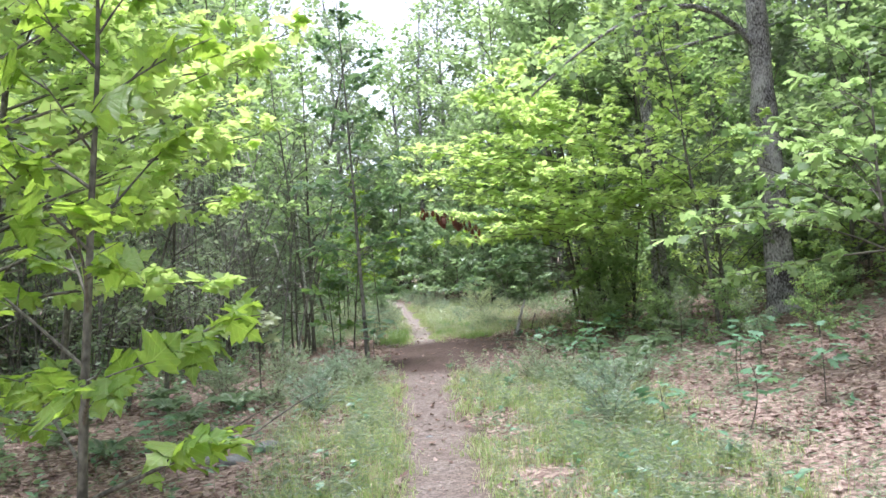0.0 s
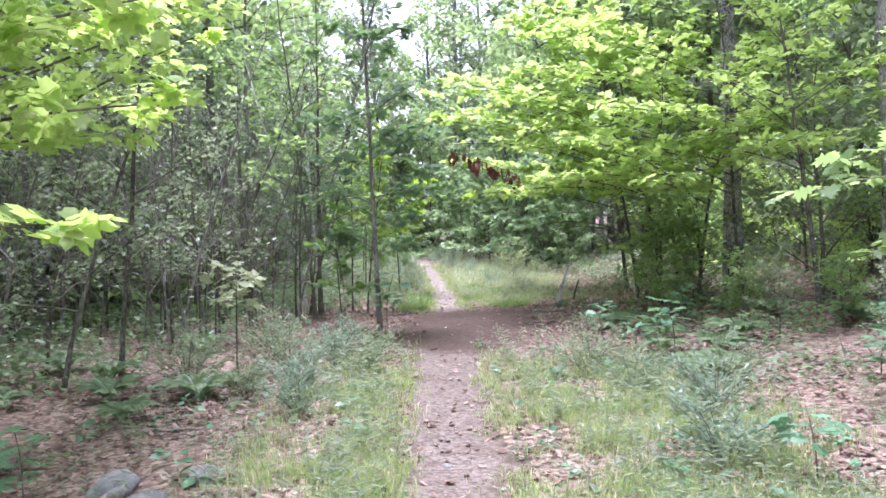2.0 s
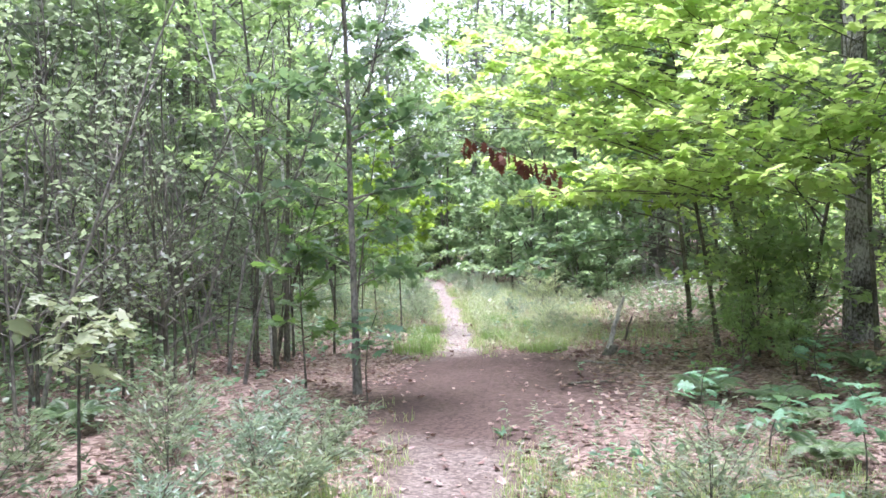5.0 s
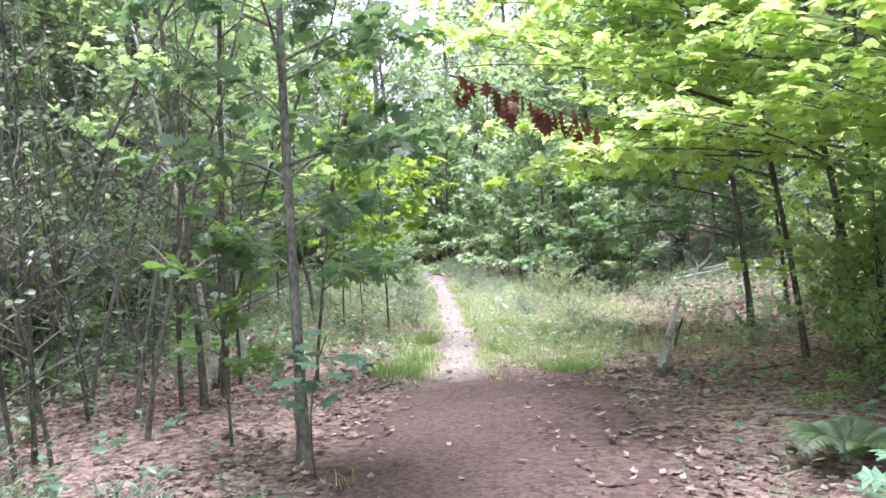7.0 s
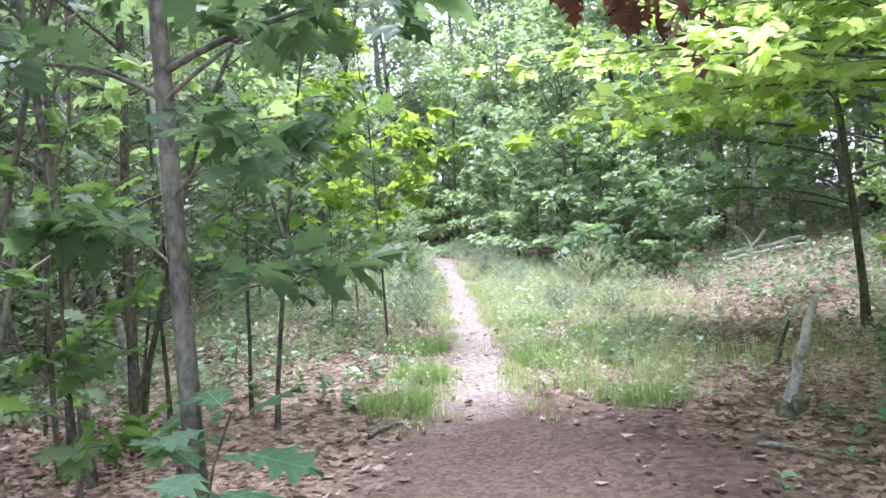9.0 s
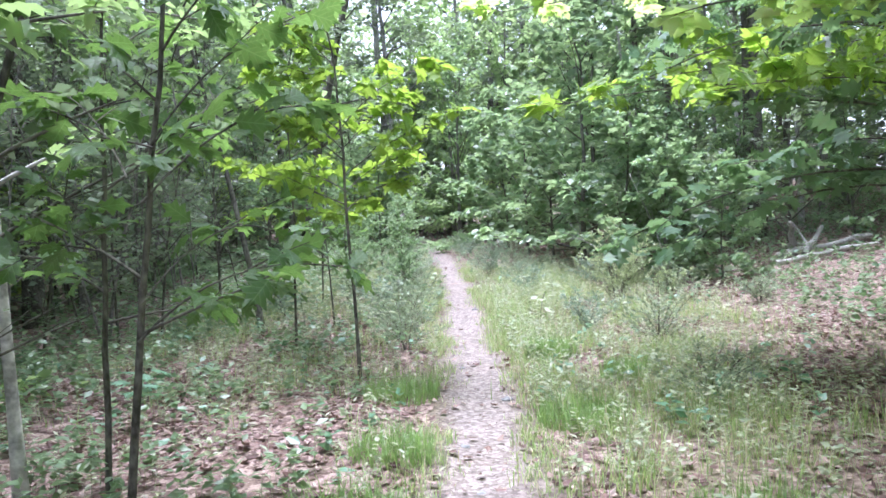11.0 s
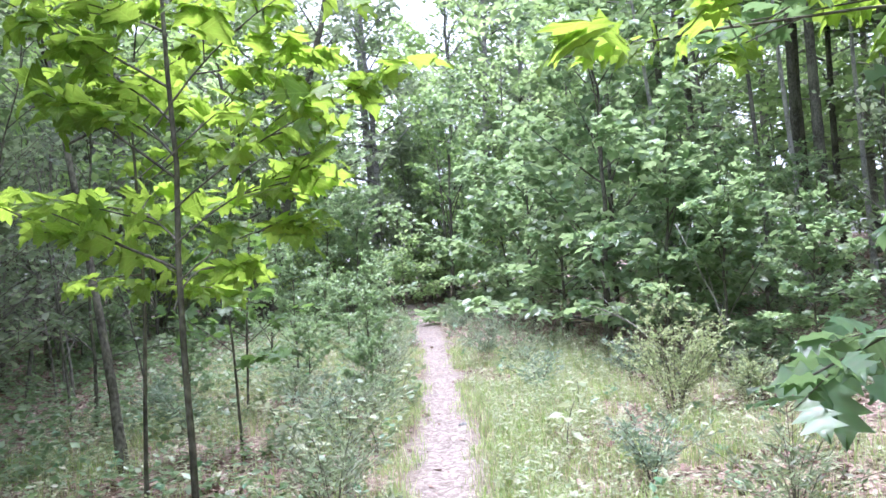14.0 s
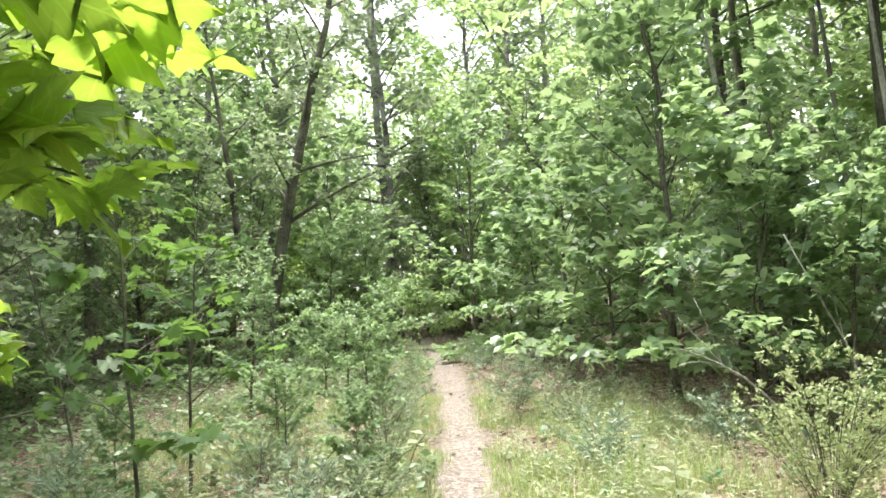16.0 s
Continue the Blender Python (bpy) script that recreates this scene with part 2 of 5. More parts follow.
def tube(g, pts, radii, sides=7, rough=0.0, rng=None):
    """A tapering limb along pts, closed at its thin end."""
    pts, radii = np.asarray(pts, float), np.asarray(radii, float)
    tan = unit(np.gradient(pts, axis=0))
    ref = np.array([0.31, 0.95, 0.05]) if abs(tan[0][2]) > 0.6 else np.array([0.1, 0.2, 1.0])
    a = unit(np.cross(tan, ref))
    b = np.cross(tan, a)
    ang = np.arange(sides) * 2 * np.pi / sides
    r = radii[:, None] * np.ones(sides)
    if rough and rng is not None:
        r = r * (1 + rough * rng.normal(size=r.shape)) * (1 + rough * np.sin(ang * 3 + 1))
    ring = pts[:, None] + r[..., None] * (np.cos(ang)[None, :, None] * a[:, None] + np.sin(ang)[None, :, None] * b[:, None])
    v = np.concatenate([ring.reshape(-1, 3), pts[-1:] + tan[-1:] * radii[-1]])
    k = np.arange(len(pts) - 1)[:, None] * sides
    j = np.arange(sides)[None]
    j2 = (j + 1) % sides
    g.add(v, np.stack([k + j, k + j2, k + sides + j2, k + sides + j], -1).reshape(-1, 4))
    top = (len(pts) - 1) * sides
    cap = np.stack([top + np.arange(sides), top + (np.arange(sides) + 1) % sides, np.full(sides, len(v) - 1)], -1)
    g.f.append(cap + g.n - len(v))


def outline_leaf(right):
    """A leaf from the right half of its outline (x, y, z), base to tip: a folded blade with its midrib."""
    right = np.array(right, float)
    left = right * [-1, 1, 1]
    rib = right * [0, 1, 0]
    k = len(right)
    v = np.concatenate([rib, right, left])
    f = []
    for i in range(k - 1):
        f += [(i, k + i, k + i + 1), (i, k + i + 1, i + 1), (i, i + 1, 2 * k + i + 1), (i, 2 * k + i + 1, 2 * k + i)]
    f = [t for t in f if len({tuple(v[q].round(5)) for q in t}) == 3]
    return v, np.array(f)


SIMPLE = (np.array([(0, 0, 0), (0.30, 0.42, 0.05), (0, 1, -0.06), (-0.30, 0.42, 0.05)], float), np.array([(0, 1, 2), (0, 2, 3)]))
NARROW = (np.array([(0, 0, 0), (0.13, 0.4, 0.03), (0, 1, -0.12), (-0.13, 0.4, 0.03)], float), np.array([(0, 1, 2), (0, 2, 3)]))
STAR = (np.array([(0, 0, 0), (0.27, 0.14, 0.02), (0.22, 0.36, 0.05), (0.42, 0.60, -0.03), (0.20, 0.70, 0.03), (0, 1, -0.12),
                  (-0.20, 0.70, 0.03), (-0.42, 0.60, -0.03), (-0.22, 0.36, 0.05), (-0.27, 0.14, 0.02)], float),
        np.array([(0, 1, 2), (2, 3, 4), (0, 2, 4), (0, 4, 5), (0, 5, 6), (0, 6, 8), (6, 7, 8), (0, 8, 9)]))
LOBED = outline_leaf([(0, 0, 0), (0.30, 0.10, -0.02), (0.22, 0.24, 0.03), (0.52, 0.48, -0.06), (0.20, 0.60, 0.04), (0.0, 1.0, -0.12)])
MAPLE = outline_leaf([(0, 0, 0), (0.30, 0.02, -0.02), (0.24, 0.16, 0.02), (0.56, 0.40, -0.05), (0.36, 0.46, 0.02), (0.34, 0.60, 0.0),
                      (0.13, 0.58, 0.03), (0.17, 0.80, -0.03), (0.0, 1.0, -0.12)])
MAPLE_FINE = outline_leaf([(0, 0, 0), (0.14, -0.03, 0.0), (0.33, 0.03, -0.03), (0.27, 0.10, 0.0), (0.25, 0.19, 0.02), (0.42, 0.27, -0.01), (0.58, 0.42, -0.07), (0.47, 0.43, -0.02), (0.40, 0.47, 0.02),
                           (0.41, 0.58, -0.01), (0.34, 0.60, 0.01), (0.14, 0.55, 0.03), (0.15, 0.66, 0.02), (0.24, 0.72, -0.02), (0.14, 0.80, -0.03), (0.08, 0.90, -0.06), (0.0, 1.03, -0.13)])
OAK = outline_leaf([(0, 0, 0), (0.07, 0.12, 0.01), (0.24, 0.24, 0.0), (0.13, 0.33, 0.03), (0.36, 0.50, -0.02), (0.16, 0.58, 0.03),
                    (0.33, 0.76, -0.03), (0.12, 0.80, 0.01), (0.0, 1.0, -0.1)])


def leaves(g, template, pos, along, normal, size):
    """Sets one leaf at each place, along its direction, facing its normal."""
    tv, tf = template
    y = unit(along)
    z = unit(normal - (normal * y).sum(-1, keepdims=True) * y)
    x = np.cross(y, z)
    s = np.asarray(size)[:, None, None]
    v = pos[:, None] + s * (tv[None, :, 0:1] * x[:, None] + tv[None, :, 1:2] * y[:, None] + tv[None, :, 2:3] * z[:, None])
    f = tf[None] + (np.arange(len(pos)) * len(tv))[:, None, None]
    g.add(v.reshape(-1, 3), f.reshape(-1, tf.shape[1]))


def part(name, data, parent, label=""):
    ob = new(name, data)
    ob.parent = parent
    return tagged(ob, label)


def height(x, y):
    """The ground: flat along the path, a bank to the east, a slow rise ahead, small unevenness."""
    x, y = np.asarray(x, float), np.asarray(y, float)
    east = np.log1p(np.exp(np.clip((x - 2.3) * 2.2, -30, 30))) / 2.2
    z = 2.6 * np.tanh(east * 0.15 / 2.6)
    z = z + 0.9 * np.tanh(np.maximum(y - 22, 0) * 0.02 / 0.9)
    z = z + 0.03 * np.sin(x * 1.7 + 0.6 * y) * np.sin(y * 1.1 - x * 0.4) + 0.012 * np.sin(x * 6.1 + 1) * np.sin(y * 5.3)
    d = np.abs(x - path_x(y))
    return z - 0.03 * np.exp(-(d / 0.35) ** 2)


def path_x(y):
    return np.interp(y, [-30, 0, 5, 10, 14, 17.6, 19.5, 21.7, 25, 27.2, 32, 40, 45, 60, 90], [0.4, 0.08, -0.07, -0.33, -0.40, -0.62, -0.70, -0.90, -1.20, -1.42, -2.0, -3.2, -4.2, -7.5, -16])


def path_half(y):
    return np.interp(y, [-30, 5, 10, 13, 15.5, 17.5, 19, 23, 35, 60], [0.38, 0.35, 0.37, 0.5, 0.47, 0.32, 0.30, 0.30, 0.32, 0.27])


# bare ellipse at the crossing; its dark tones also paint the maple's shade
def bare_shade(x, y):
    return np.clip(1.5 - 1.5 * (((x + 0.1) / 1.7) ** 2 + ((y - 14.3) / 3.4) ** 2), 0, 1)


def grassiness(x, y):
    d = x - path_x(y)
    near = np.where(d > 0, np.clip(1.25 - np.abs(d - 1.35) / 1.1, 0, 1), np.clip(1.2 - np.abs(-d - 0.75) / 0.75, 0, 1)) * np.clip((11.8 - y) / 2, 0, 1)
    right = np.clip((d - 0.1) * 3, 0, 1) * np.clip((3.9 - d), 0, 1) * np.clip((y - 16.8) / 1.6, 0, 1) * np.clip((31 - y) / 3, 0, 1)
    left = np.clip((-d - 0.1) * 3, 0, 1) * np.clip((4.2 + d), 0, 1) * np.clip((y - 17.2) / 2, 0, 1) * np.clip((y - 17) / 7 + 0.6 * (d > -0.8), 0.15, 1) * np.clip((38 - y) / 3, 0, 1)
    fleck = 0.5 + 0.25 * np.sin(2.3 * x + 1.3 * y) * np.sin(1.7 * y - 1.1 * x + 2) + 0.3 * np.sin(5.1 * x - 3.2 * y) * np.sin(4.3 * y + 2.7 * x + 1)
    east = np.clip(1.25 - 0.3 * np.maximum(d, 0), 0.35, 1)
    return np.maximum(near * 0.75, np.maximum(right * east, 0.5 * left)) * np.clip(fleck * 2.1 - 0.45, 0, 1)


# ---- ground ----
def axis(lo, hi, step, far):
    core = np.arange(lo, hi, step)
    grow = np.cumsum(step * 1.22 ** np.arange(1, 40))
    return np.concatenate([(lo - grow[grow < far])[::-1], core, core[-1] + grow[grow < far]])


def build_ground():
    xs, ys = axis(-5, 6, 0.16, 420), axis(-1, 42, 0.18, 420)
    X, Y = np.meshgrid(xs, ys)
    Z = height(X, Y)
    g = Geo()
    nx, ny = len(xs), len(ys)
    i, j = np.meshgrid(np.arange(nx - 1), np.arange(ny - 1))
    k = (j * nx + i).ravel()
    g.add(np.stack([X, Y, Z], -1).reshape(-1, 3), np.stack([k, k + 1, k + nx + 1, k + nx], -1))
    me = g.mesh("ground", SOIL)
    for name, fn in (("grassy", grassiness), ("bare", bare_shade)):
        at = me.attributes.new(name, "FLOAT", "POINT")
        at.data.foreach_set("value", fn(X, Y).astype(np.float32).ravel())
    tagged(new("ground", me), "woodland floor of brown leaf litter and short grass", "ground", kind="structure")
    g = Geo()
    ys = np.arange(-12, 46, 0.06)
    s = np.linspace(-1, 1, 15)
    wear = np.random.default_rng(9)
    rough, rough2 = [1 + sum(amp * np.interp(ys, np.arange(-13, 48, gap), wear.normal(0, 1, len(np.arange(-13, 48, gap)))) for amp, gap in ((0.13, 1.3), (0.12, 0.45), (0.07, 0.17))) for side in range(2)]
    jag = wear.normal(0, 0.04, (2, len(ys)))
    half = path_half(ys)[:, None] * np.where(s[None] < 0, (rough + jag[0])[:, None], (rough2 + jag[1])[:, None]) * 1.4
    X = path_x(ys)[:, None] + half * s[None]
    Y = ys[:, None] + 0 * X
    Z = height(X, Y) + 0.016 * (1 - np.abs(s[None]) ** 3) - 0.006
    k = (np.arange(len(ys) - 1)[:, None] * 15 + np.arange(14)[None]).ravel()
    g.add(np.stack([X, Y, Z], -1).reshape(-1, 3), np.stack([k, k + 1, k + 16, k + 15], -1))
    me = g.mesh("footpath", DIRT)
    verge = np.clip((np.abs(s[None]) - 0.35) * 1.9, 0, 1) + 0.25 * np.clip((6.5 - Y) / 3, 0, 1)
    # shade is coloured into the path: full at the crossing, weaker nearer
    for name, value in (("grassy", verge), ("bare", np.maximum(1.25 * bare_shade(X, Y), 0.55 * np.clip((13.5 - Y) / 2, 0, 1)) + 0 * X)):
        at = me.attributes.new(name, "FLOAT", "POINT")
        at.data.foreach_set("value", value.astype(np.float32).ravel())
    tagged(new("footpath", me), "narrow trodden footpath of pale pinkish dirt", "path", kind="structure")


build_ground()


# ---- trees ----
def bezier(p0, p1, p2, n):
    t = np.linspace(0, 1, n)[:, None]
    return (1 - t) ** 2 * np.asarray(p0, float) + 2 * t * (1 - t) * np.asarray(p1, float) + t ** 2 * np.asarray(p2, float)


def spray(rng, line, start, twigs, twig_len, per, flat, jitter, droop):
    """Twigs along a limb, and places, directions and normals of their leaves."""
    P, A, N, lines = [], [], [], []
    n = len(line)
    tan = unit(np.gradient(line, axis=0))
    for k in range(twigs):
        u = start + (1 - start) * (k + rng.random()) / twigs
        i = min(int(u * (n - 1)), n - 2)
        p = line[i] + (line[i + 1] - line[i]) * (u * (n - 1) - i)
        side = unit(np.cross(tan[i], [0, 0, 1.0]) + 1e-6) * (1 if k % 2 else -1)
        d = unit(tan[i] * rng.uniform(0.4, 1.0) + side * rng.uniform(0.5, 1.1) + np.array([0, 0, rng.normal(0, 0.35 * (1 - flat)) + 0.05]))
        ln = twig_len * rng.uniform(0.5, 1.2) * (1.15 - 0.6 * u)
        end = p + d * ln + np.array([0, 0, -droop * ln])
        tw = bezier(p, p + d * ln * 0.5 + [0, 0, 0.04 * ln], end, 4)
        lines.append(tw)
        t = np.sort(rng.uniform(0.15, 1.0, per))
        q = tw[0] * (1 - t[:, None]) ** 2 + tw[1] * 0 + 2 * (t * (1 - t))[:, None] * (p + d * ln * 0.5) + (t ** 2)[:, None] * end
        alt = np.where(np.arange(per) % 2 == 0, 1.0, -1.0)[:, None]
        sd = unit(np.cross(d, [0, 0, 1.0]) + 1e-6)
        a = unit(d * rng.uniform(0.2, 1.0, (per, 1)) + sd * alt * rng.uniform(0.3, 1.1, (per, 1)) + np.stack([0 * t, 0 * t, rng.normal(-0.15, 0.35, per)], -1))
        nn = np.array([0, 0, 1.0]) + rng.normal(0, 0.25 + 0.7 * (1 - flat), (per, 3))
        P.append(q + rng.normal(0, jitter, (per, 3)))
        A.append(a)
        N.append(nn)
    return np.concatenate(P), np.concatenate(A), np.concatenate(N), lines


def tree(name, seed, H, r, leaf=SIMPLE, leaf_mat=LEAF_WOOD, bark=BARK_GREY, n=14, u0=0.3, u1=0.97, L0=2.5, L1=0.6, e0=15, e1=55,
         twigs=8, twig_len=0.9, per=14, size=0.15, flat=0.4, jitter=0.05, lean=(0, 0), kink=0.03, sides=8, twig_wood=False,
         limb_parts=False, single=False, azim=None, spread=180, droop=0.0, wild=8, at=None, extra=(), label="", category="tree", group=""):
    """A tree at the origin: trunk, limbs, twigs and leaves. extra: limbs given as (start, middle, end, radius)."""
    rng = np.random.default_rng(seed)
    root = new(name)
    m = 40 if r > 0.15 else 12
    t = np.linspace(0, 1, m)
    wander = np.cumsum(rng.normal(0, kink, (m, 2)), 0) * H / 6 * math.sqrt(12 / m)
    line = np.stack([lean[0] * t ** 1.2 + wander[:, 0] * t, lean[1] * t ** 1.2 + wander[:, 1] * t, H * t], -1)
    line[0, 2] = -0.08
    rad = r * (1 - 0.88 * t) + 0.003
    rad[0] *= 1.35
    if m > 12:
        rad[1:] *= 1 + 0.22 * np.clip(rng.normal(-0.4, 0.8, m - 1), 0, 1)
    wood = Geo()
    tube(wood, line, rad, sides, 0.05 if r > 0.08 else 0.0, rng)
    limbs = []
    for k in range(n):
        u = u0 + (u1 - u0) * (k + rng.random() * 0.8) / n
        i = min(int(u * (m - 1)), m - 2)
        p = line[i] + (line[i + 1] - line[i]) * (u * (m - 1) - i)
        az = k * 2.39996 + rng.normal(0, 0.4) if azim is None else radians(azim) + radians(spread) * rng.uniform(-1, 1)
        f = (u - u0) / (u1 - u0)
        el = radians(e0 + (e1 - e0) * f + rng.normal(0, wild))
        ln = (L0 + (L1 - L0) * f) * rng.uniform(0.7, 1.2)
        d = np.array([math.cos(az) * math.cos(el), math.sin(az) * math.cos(el), math.sin(el)])
        end = p + d * ln + np.array([rng.normal(0, 0.08) * ln, rng.normal(0, 0.08) * ln, -droop * ln])
        limbs.append((bezier(p, p + d * ln * 0.55 + [0, 0, 0.06 * ln], end, 7), max(0.004, min(0.45 * r * (1 - 0.75 * u) + 0.003, 0.02 * ln)), ln))
    for a, b, c, q in extra:
        limbs.append((bezier(a, b, c, 9), q, float(np.linalg.norm(np.subtract(c, a)))))
    crown = Geo()
    variants = None
    for ln_pts, q, ln in limbs:
        w = Geo() if limb_parts else wood
        tube(w, ln_pts, np.linspace(q, max(q * 0.25, 0.002), len(ln_pts)), 5 if q > 0.012 else 4)
        tw = max(2, int(round(twigs * min(1.6, ln / max(L0, 0.1)))))
        P, A, N, lines = spray(rng, ln_pts, 0.18, tw, twig_len * min(1.2, 0.4 + 0.6 * ln / max(L0, 0.1)), per, flat, jitter, droop)
        if twig_wood and not single:
            for x in lines:
                tube(w, x[[0, 1, 3]] if limb_parts else x[[0, 3]], [0.0045, 0.003, 0.0018] if limb_parts else [0.004, 0.002], 3)
        if at is not None:
            X, Y = P[:, 0] + at[0], P[:, 1] + at[1]
            keep = (np.abs(X - path_x(Y)) > 0.8) | (P[:, 2] > 2.75)
            P, A, N = P[keep], A[keep], N[keep]
        limb = part("branch", w.mesh("branch", bark), root) if limb_parts else None
        if twig_wood and single:
            for x in lines:
                g = Geo()
                tube(g, x, [0.0045, 0.0035, 0.0028, 0.0018], 4)
                part("twig", g.mesh("twig", bark), limb)
        S = size * rng.uniform(0.6, 1.25, len(P))
        if single and len(P):
            if variants is None:
                variants = []
                for e in range(3):
                    g = Geo()
                    tv, tf = leaf
                    bend = tv * [1 + 0.12 * (e - 1), 1, 1] + np.stack([0.05 * (e - 1) * tv[:, 1] ** 2, 0 * tv[:, 1], -0.14 * e * tv[:, 1] ** 2], -1)
                    g.add(bend, tf)
                    variants.append(g.mesh("leaf", leaf_mat))
            y = unit(A)
            z = unit(N - (N * y).sum(-1, keepdims=True) * y)
            x = np.cross(y, z)
            for i in range(len(P)):
                o = part("leaf", variants[i % 3], limb)
                o.matrix_local = Matrix([[*(S[i] * c), p0] for c, p0 in zip(np.stack([x[i], y[i], z[i]], -1), P[i])] + [[0, 0, 0, 1]])
        elif len(P):
            leaves(crown, leaf, P, A, N, S)
    part("trunk", wood.mesh("trunk", bark), root)
    if crown.n:
        part("crown", crown.mesh("crown", leaf_mat), root)
    return tagged(root, label, category, group)


def plant_at(ob, x, y, turn=0.0, grow=1.0):
    ob.matrix_basis = pose(x, y, float(height(x, y)), 0, 0, turn) @ Matrix.Scale(grow, 4)
    return ob


# the trees that stand by the path
plant_at(tree("maple_sapling", 11, 2.9, 0.022, MAPLE_FINE, VEIN_MAPLE, BARK_DARK, n=16, u0=0.22, L0=0.9, L1=0.35, e0=20, e1=50, twigs=5, twig_len=0.4, per=6,
              size=0.14, flat=0.55, jitter=0.01, lean=(0.2, 0.05), kink=0.015, twig_wood=True, limb_parts=True, at=(-1.5, 3.05), single=True,
              label="slender young maple with broad yellow-green leaves and dark bark", category="sapling"), -1.5, 3.05)
plant_at(tree("maple_tree", 12, 5.2, 0.045, MAPLE, LEAF_MAPLE, BARK_DARK, n=32, u0=0.33, L0=2.6, L1=1.0, e0=14, e1=45, twigs=10, twig_len=0.7, per=14,
              size=0.145, flat=0.6, jitter=0.03, lean=(0.6, 0.3), twig_wood=True, limb_parts=True, at=(-3.7, 6.0), azim=-5, spread=100,
              label="young maple leaning over the path with layered bright leaves"), -3.7, 6.0)
plant_at(tree("maple_tree", 13, 4.9, 0.03, MAPLE, LEAF_MAPLE, BARK_DARK, n=28, u0=0.3, L0=1.9, L1=0.7, e0=10, e1=45, twigs=8, twig_len=0.6, per=14,
              size=0.145, flat=0.6, jitter=0.03, lean=(0.6, -0.2), twig_wood=True, limb_parts=True, at=(-2.9, 4.5),
              label="thin leaning maple with bright layered leaves beside the path"), -2.9, 4.5)
plant_at(tree("maple_tree", 16, 5.6, 0.04, LOBED, LEAF_MAPLE, BARK_DARK, n=24, u0=0.36, L0=2.2, L1=0.9, e0=14, e1=45, twigs=9, twig_len=0.7, per=12,
              size=0.14, flat=0.8, jitter=0.03, lean=(0.6, 0.2), twig_wood=True, limb_parts=True, azim=10, spread=110,
              label="young maple with bright layered leaves at the thicket's edge"), -4.3, 8.6)
plant_at(tree("oak_tree", 14, 14, 0.21, STAR, LEAF_OAK, BARK_OAK, n=22, u0=0.4, L0=4.2, L1=1.5, e0=10, e1=55, twigs=12, twig_len=1.2, per=18,
              size=0.16, flat=0.4, jitter=0.08, lean=(-0.3, 0), kink=0.02, sides=14, limb_parts=True,
              extra=[((-0.1, 0, 4.2), (-1.4, -0.7, 5.7), (-3.9, -1.4, 3.4), 0.055)],
              label="tall oak with rough furrowed grey bark and a long low limb"), 5.3, 12.4)
plant_at(tree("oak_tree", 15, 15, 0.145, SIMPLE, LEAF_OAK, BARK_OAK, n=26, u0=0.34, L0=4.3, L1=1.5, e0=10, e1=55, twigs=12, twig_len=1.2, per=20,
              size=0.17, flat=0.4, jitter=0.08, kink=0.02, sides=12, limb_parts=True,
              label="straight dark-barked oak standing on the bank"), 4.25, 15.5)
plant_at(tree("oak_sapling", 17, 3.1, 0.026, OAK, LEAF_OAK, BARK_DARK, n=13, u0=0.3, L0=1.9, L1=0.7, e0=8, e1=45, twigs=7, twig_len=0.55, per=9,
              size=0.17, flat=0.7, jitter=0.02, twig_wood=True, limb_parts=True, category="sapling", azim=180, spread=110,
              extra=[((-0.05, 0, 1.05), (-1.0, 0.1, 1.6), (-2.15, 0.15, 1.3), 0.012), ((-0.1, 0, 1.3), (-1.0, 0.4, 1.75), (-1.9, 0.5, 1.5), 0.011)],
              label="young oak on the bank with lobed green leaves"), 4.6, 8.1)
plant_at(tree("oak_sapling", 18, 6.0, 0.045, STAR, LEAF_OAK, BARK_DARK, n=22, u0=0.2, L0=1.9, L1=0.7, e0=10, e1=50, twigs=8, twig_len=0.6, per=12,
              size=0.15, flat=0.65, jitter=0.03, twig_wood=True, limb_parts=True, category="sapling",
              label="bushy young oak on the litter-covered bank"), 6.2, 10.2)
plant_at(tree("maple_sapling", 19, 5.0, 0.03, STAR, LEAF_MAPLE, BARK_DARK, n=18, u0=0.3, L0=1.5, L1=0.6, e0=10, e1=45, twigs=7, twig_len=0.6, per=10,
              size=0.13, flat=0.8, jitter=0.03, lean=(-0.7, 0), twig_wood=True, limb_parts=True, category="sapling",
              label="slim maple with tiers of leaves under the oaks"), 4.2, 12.2)
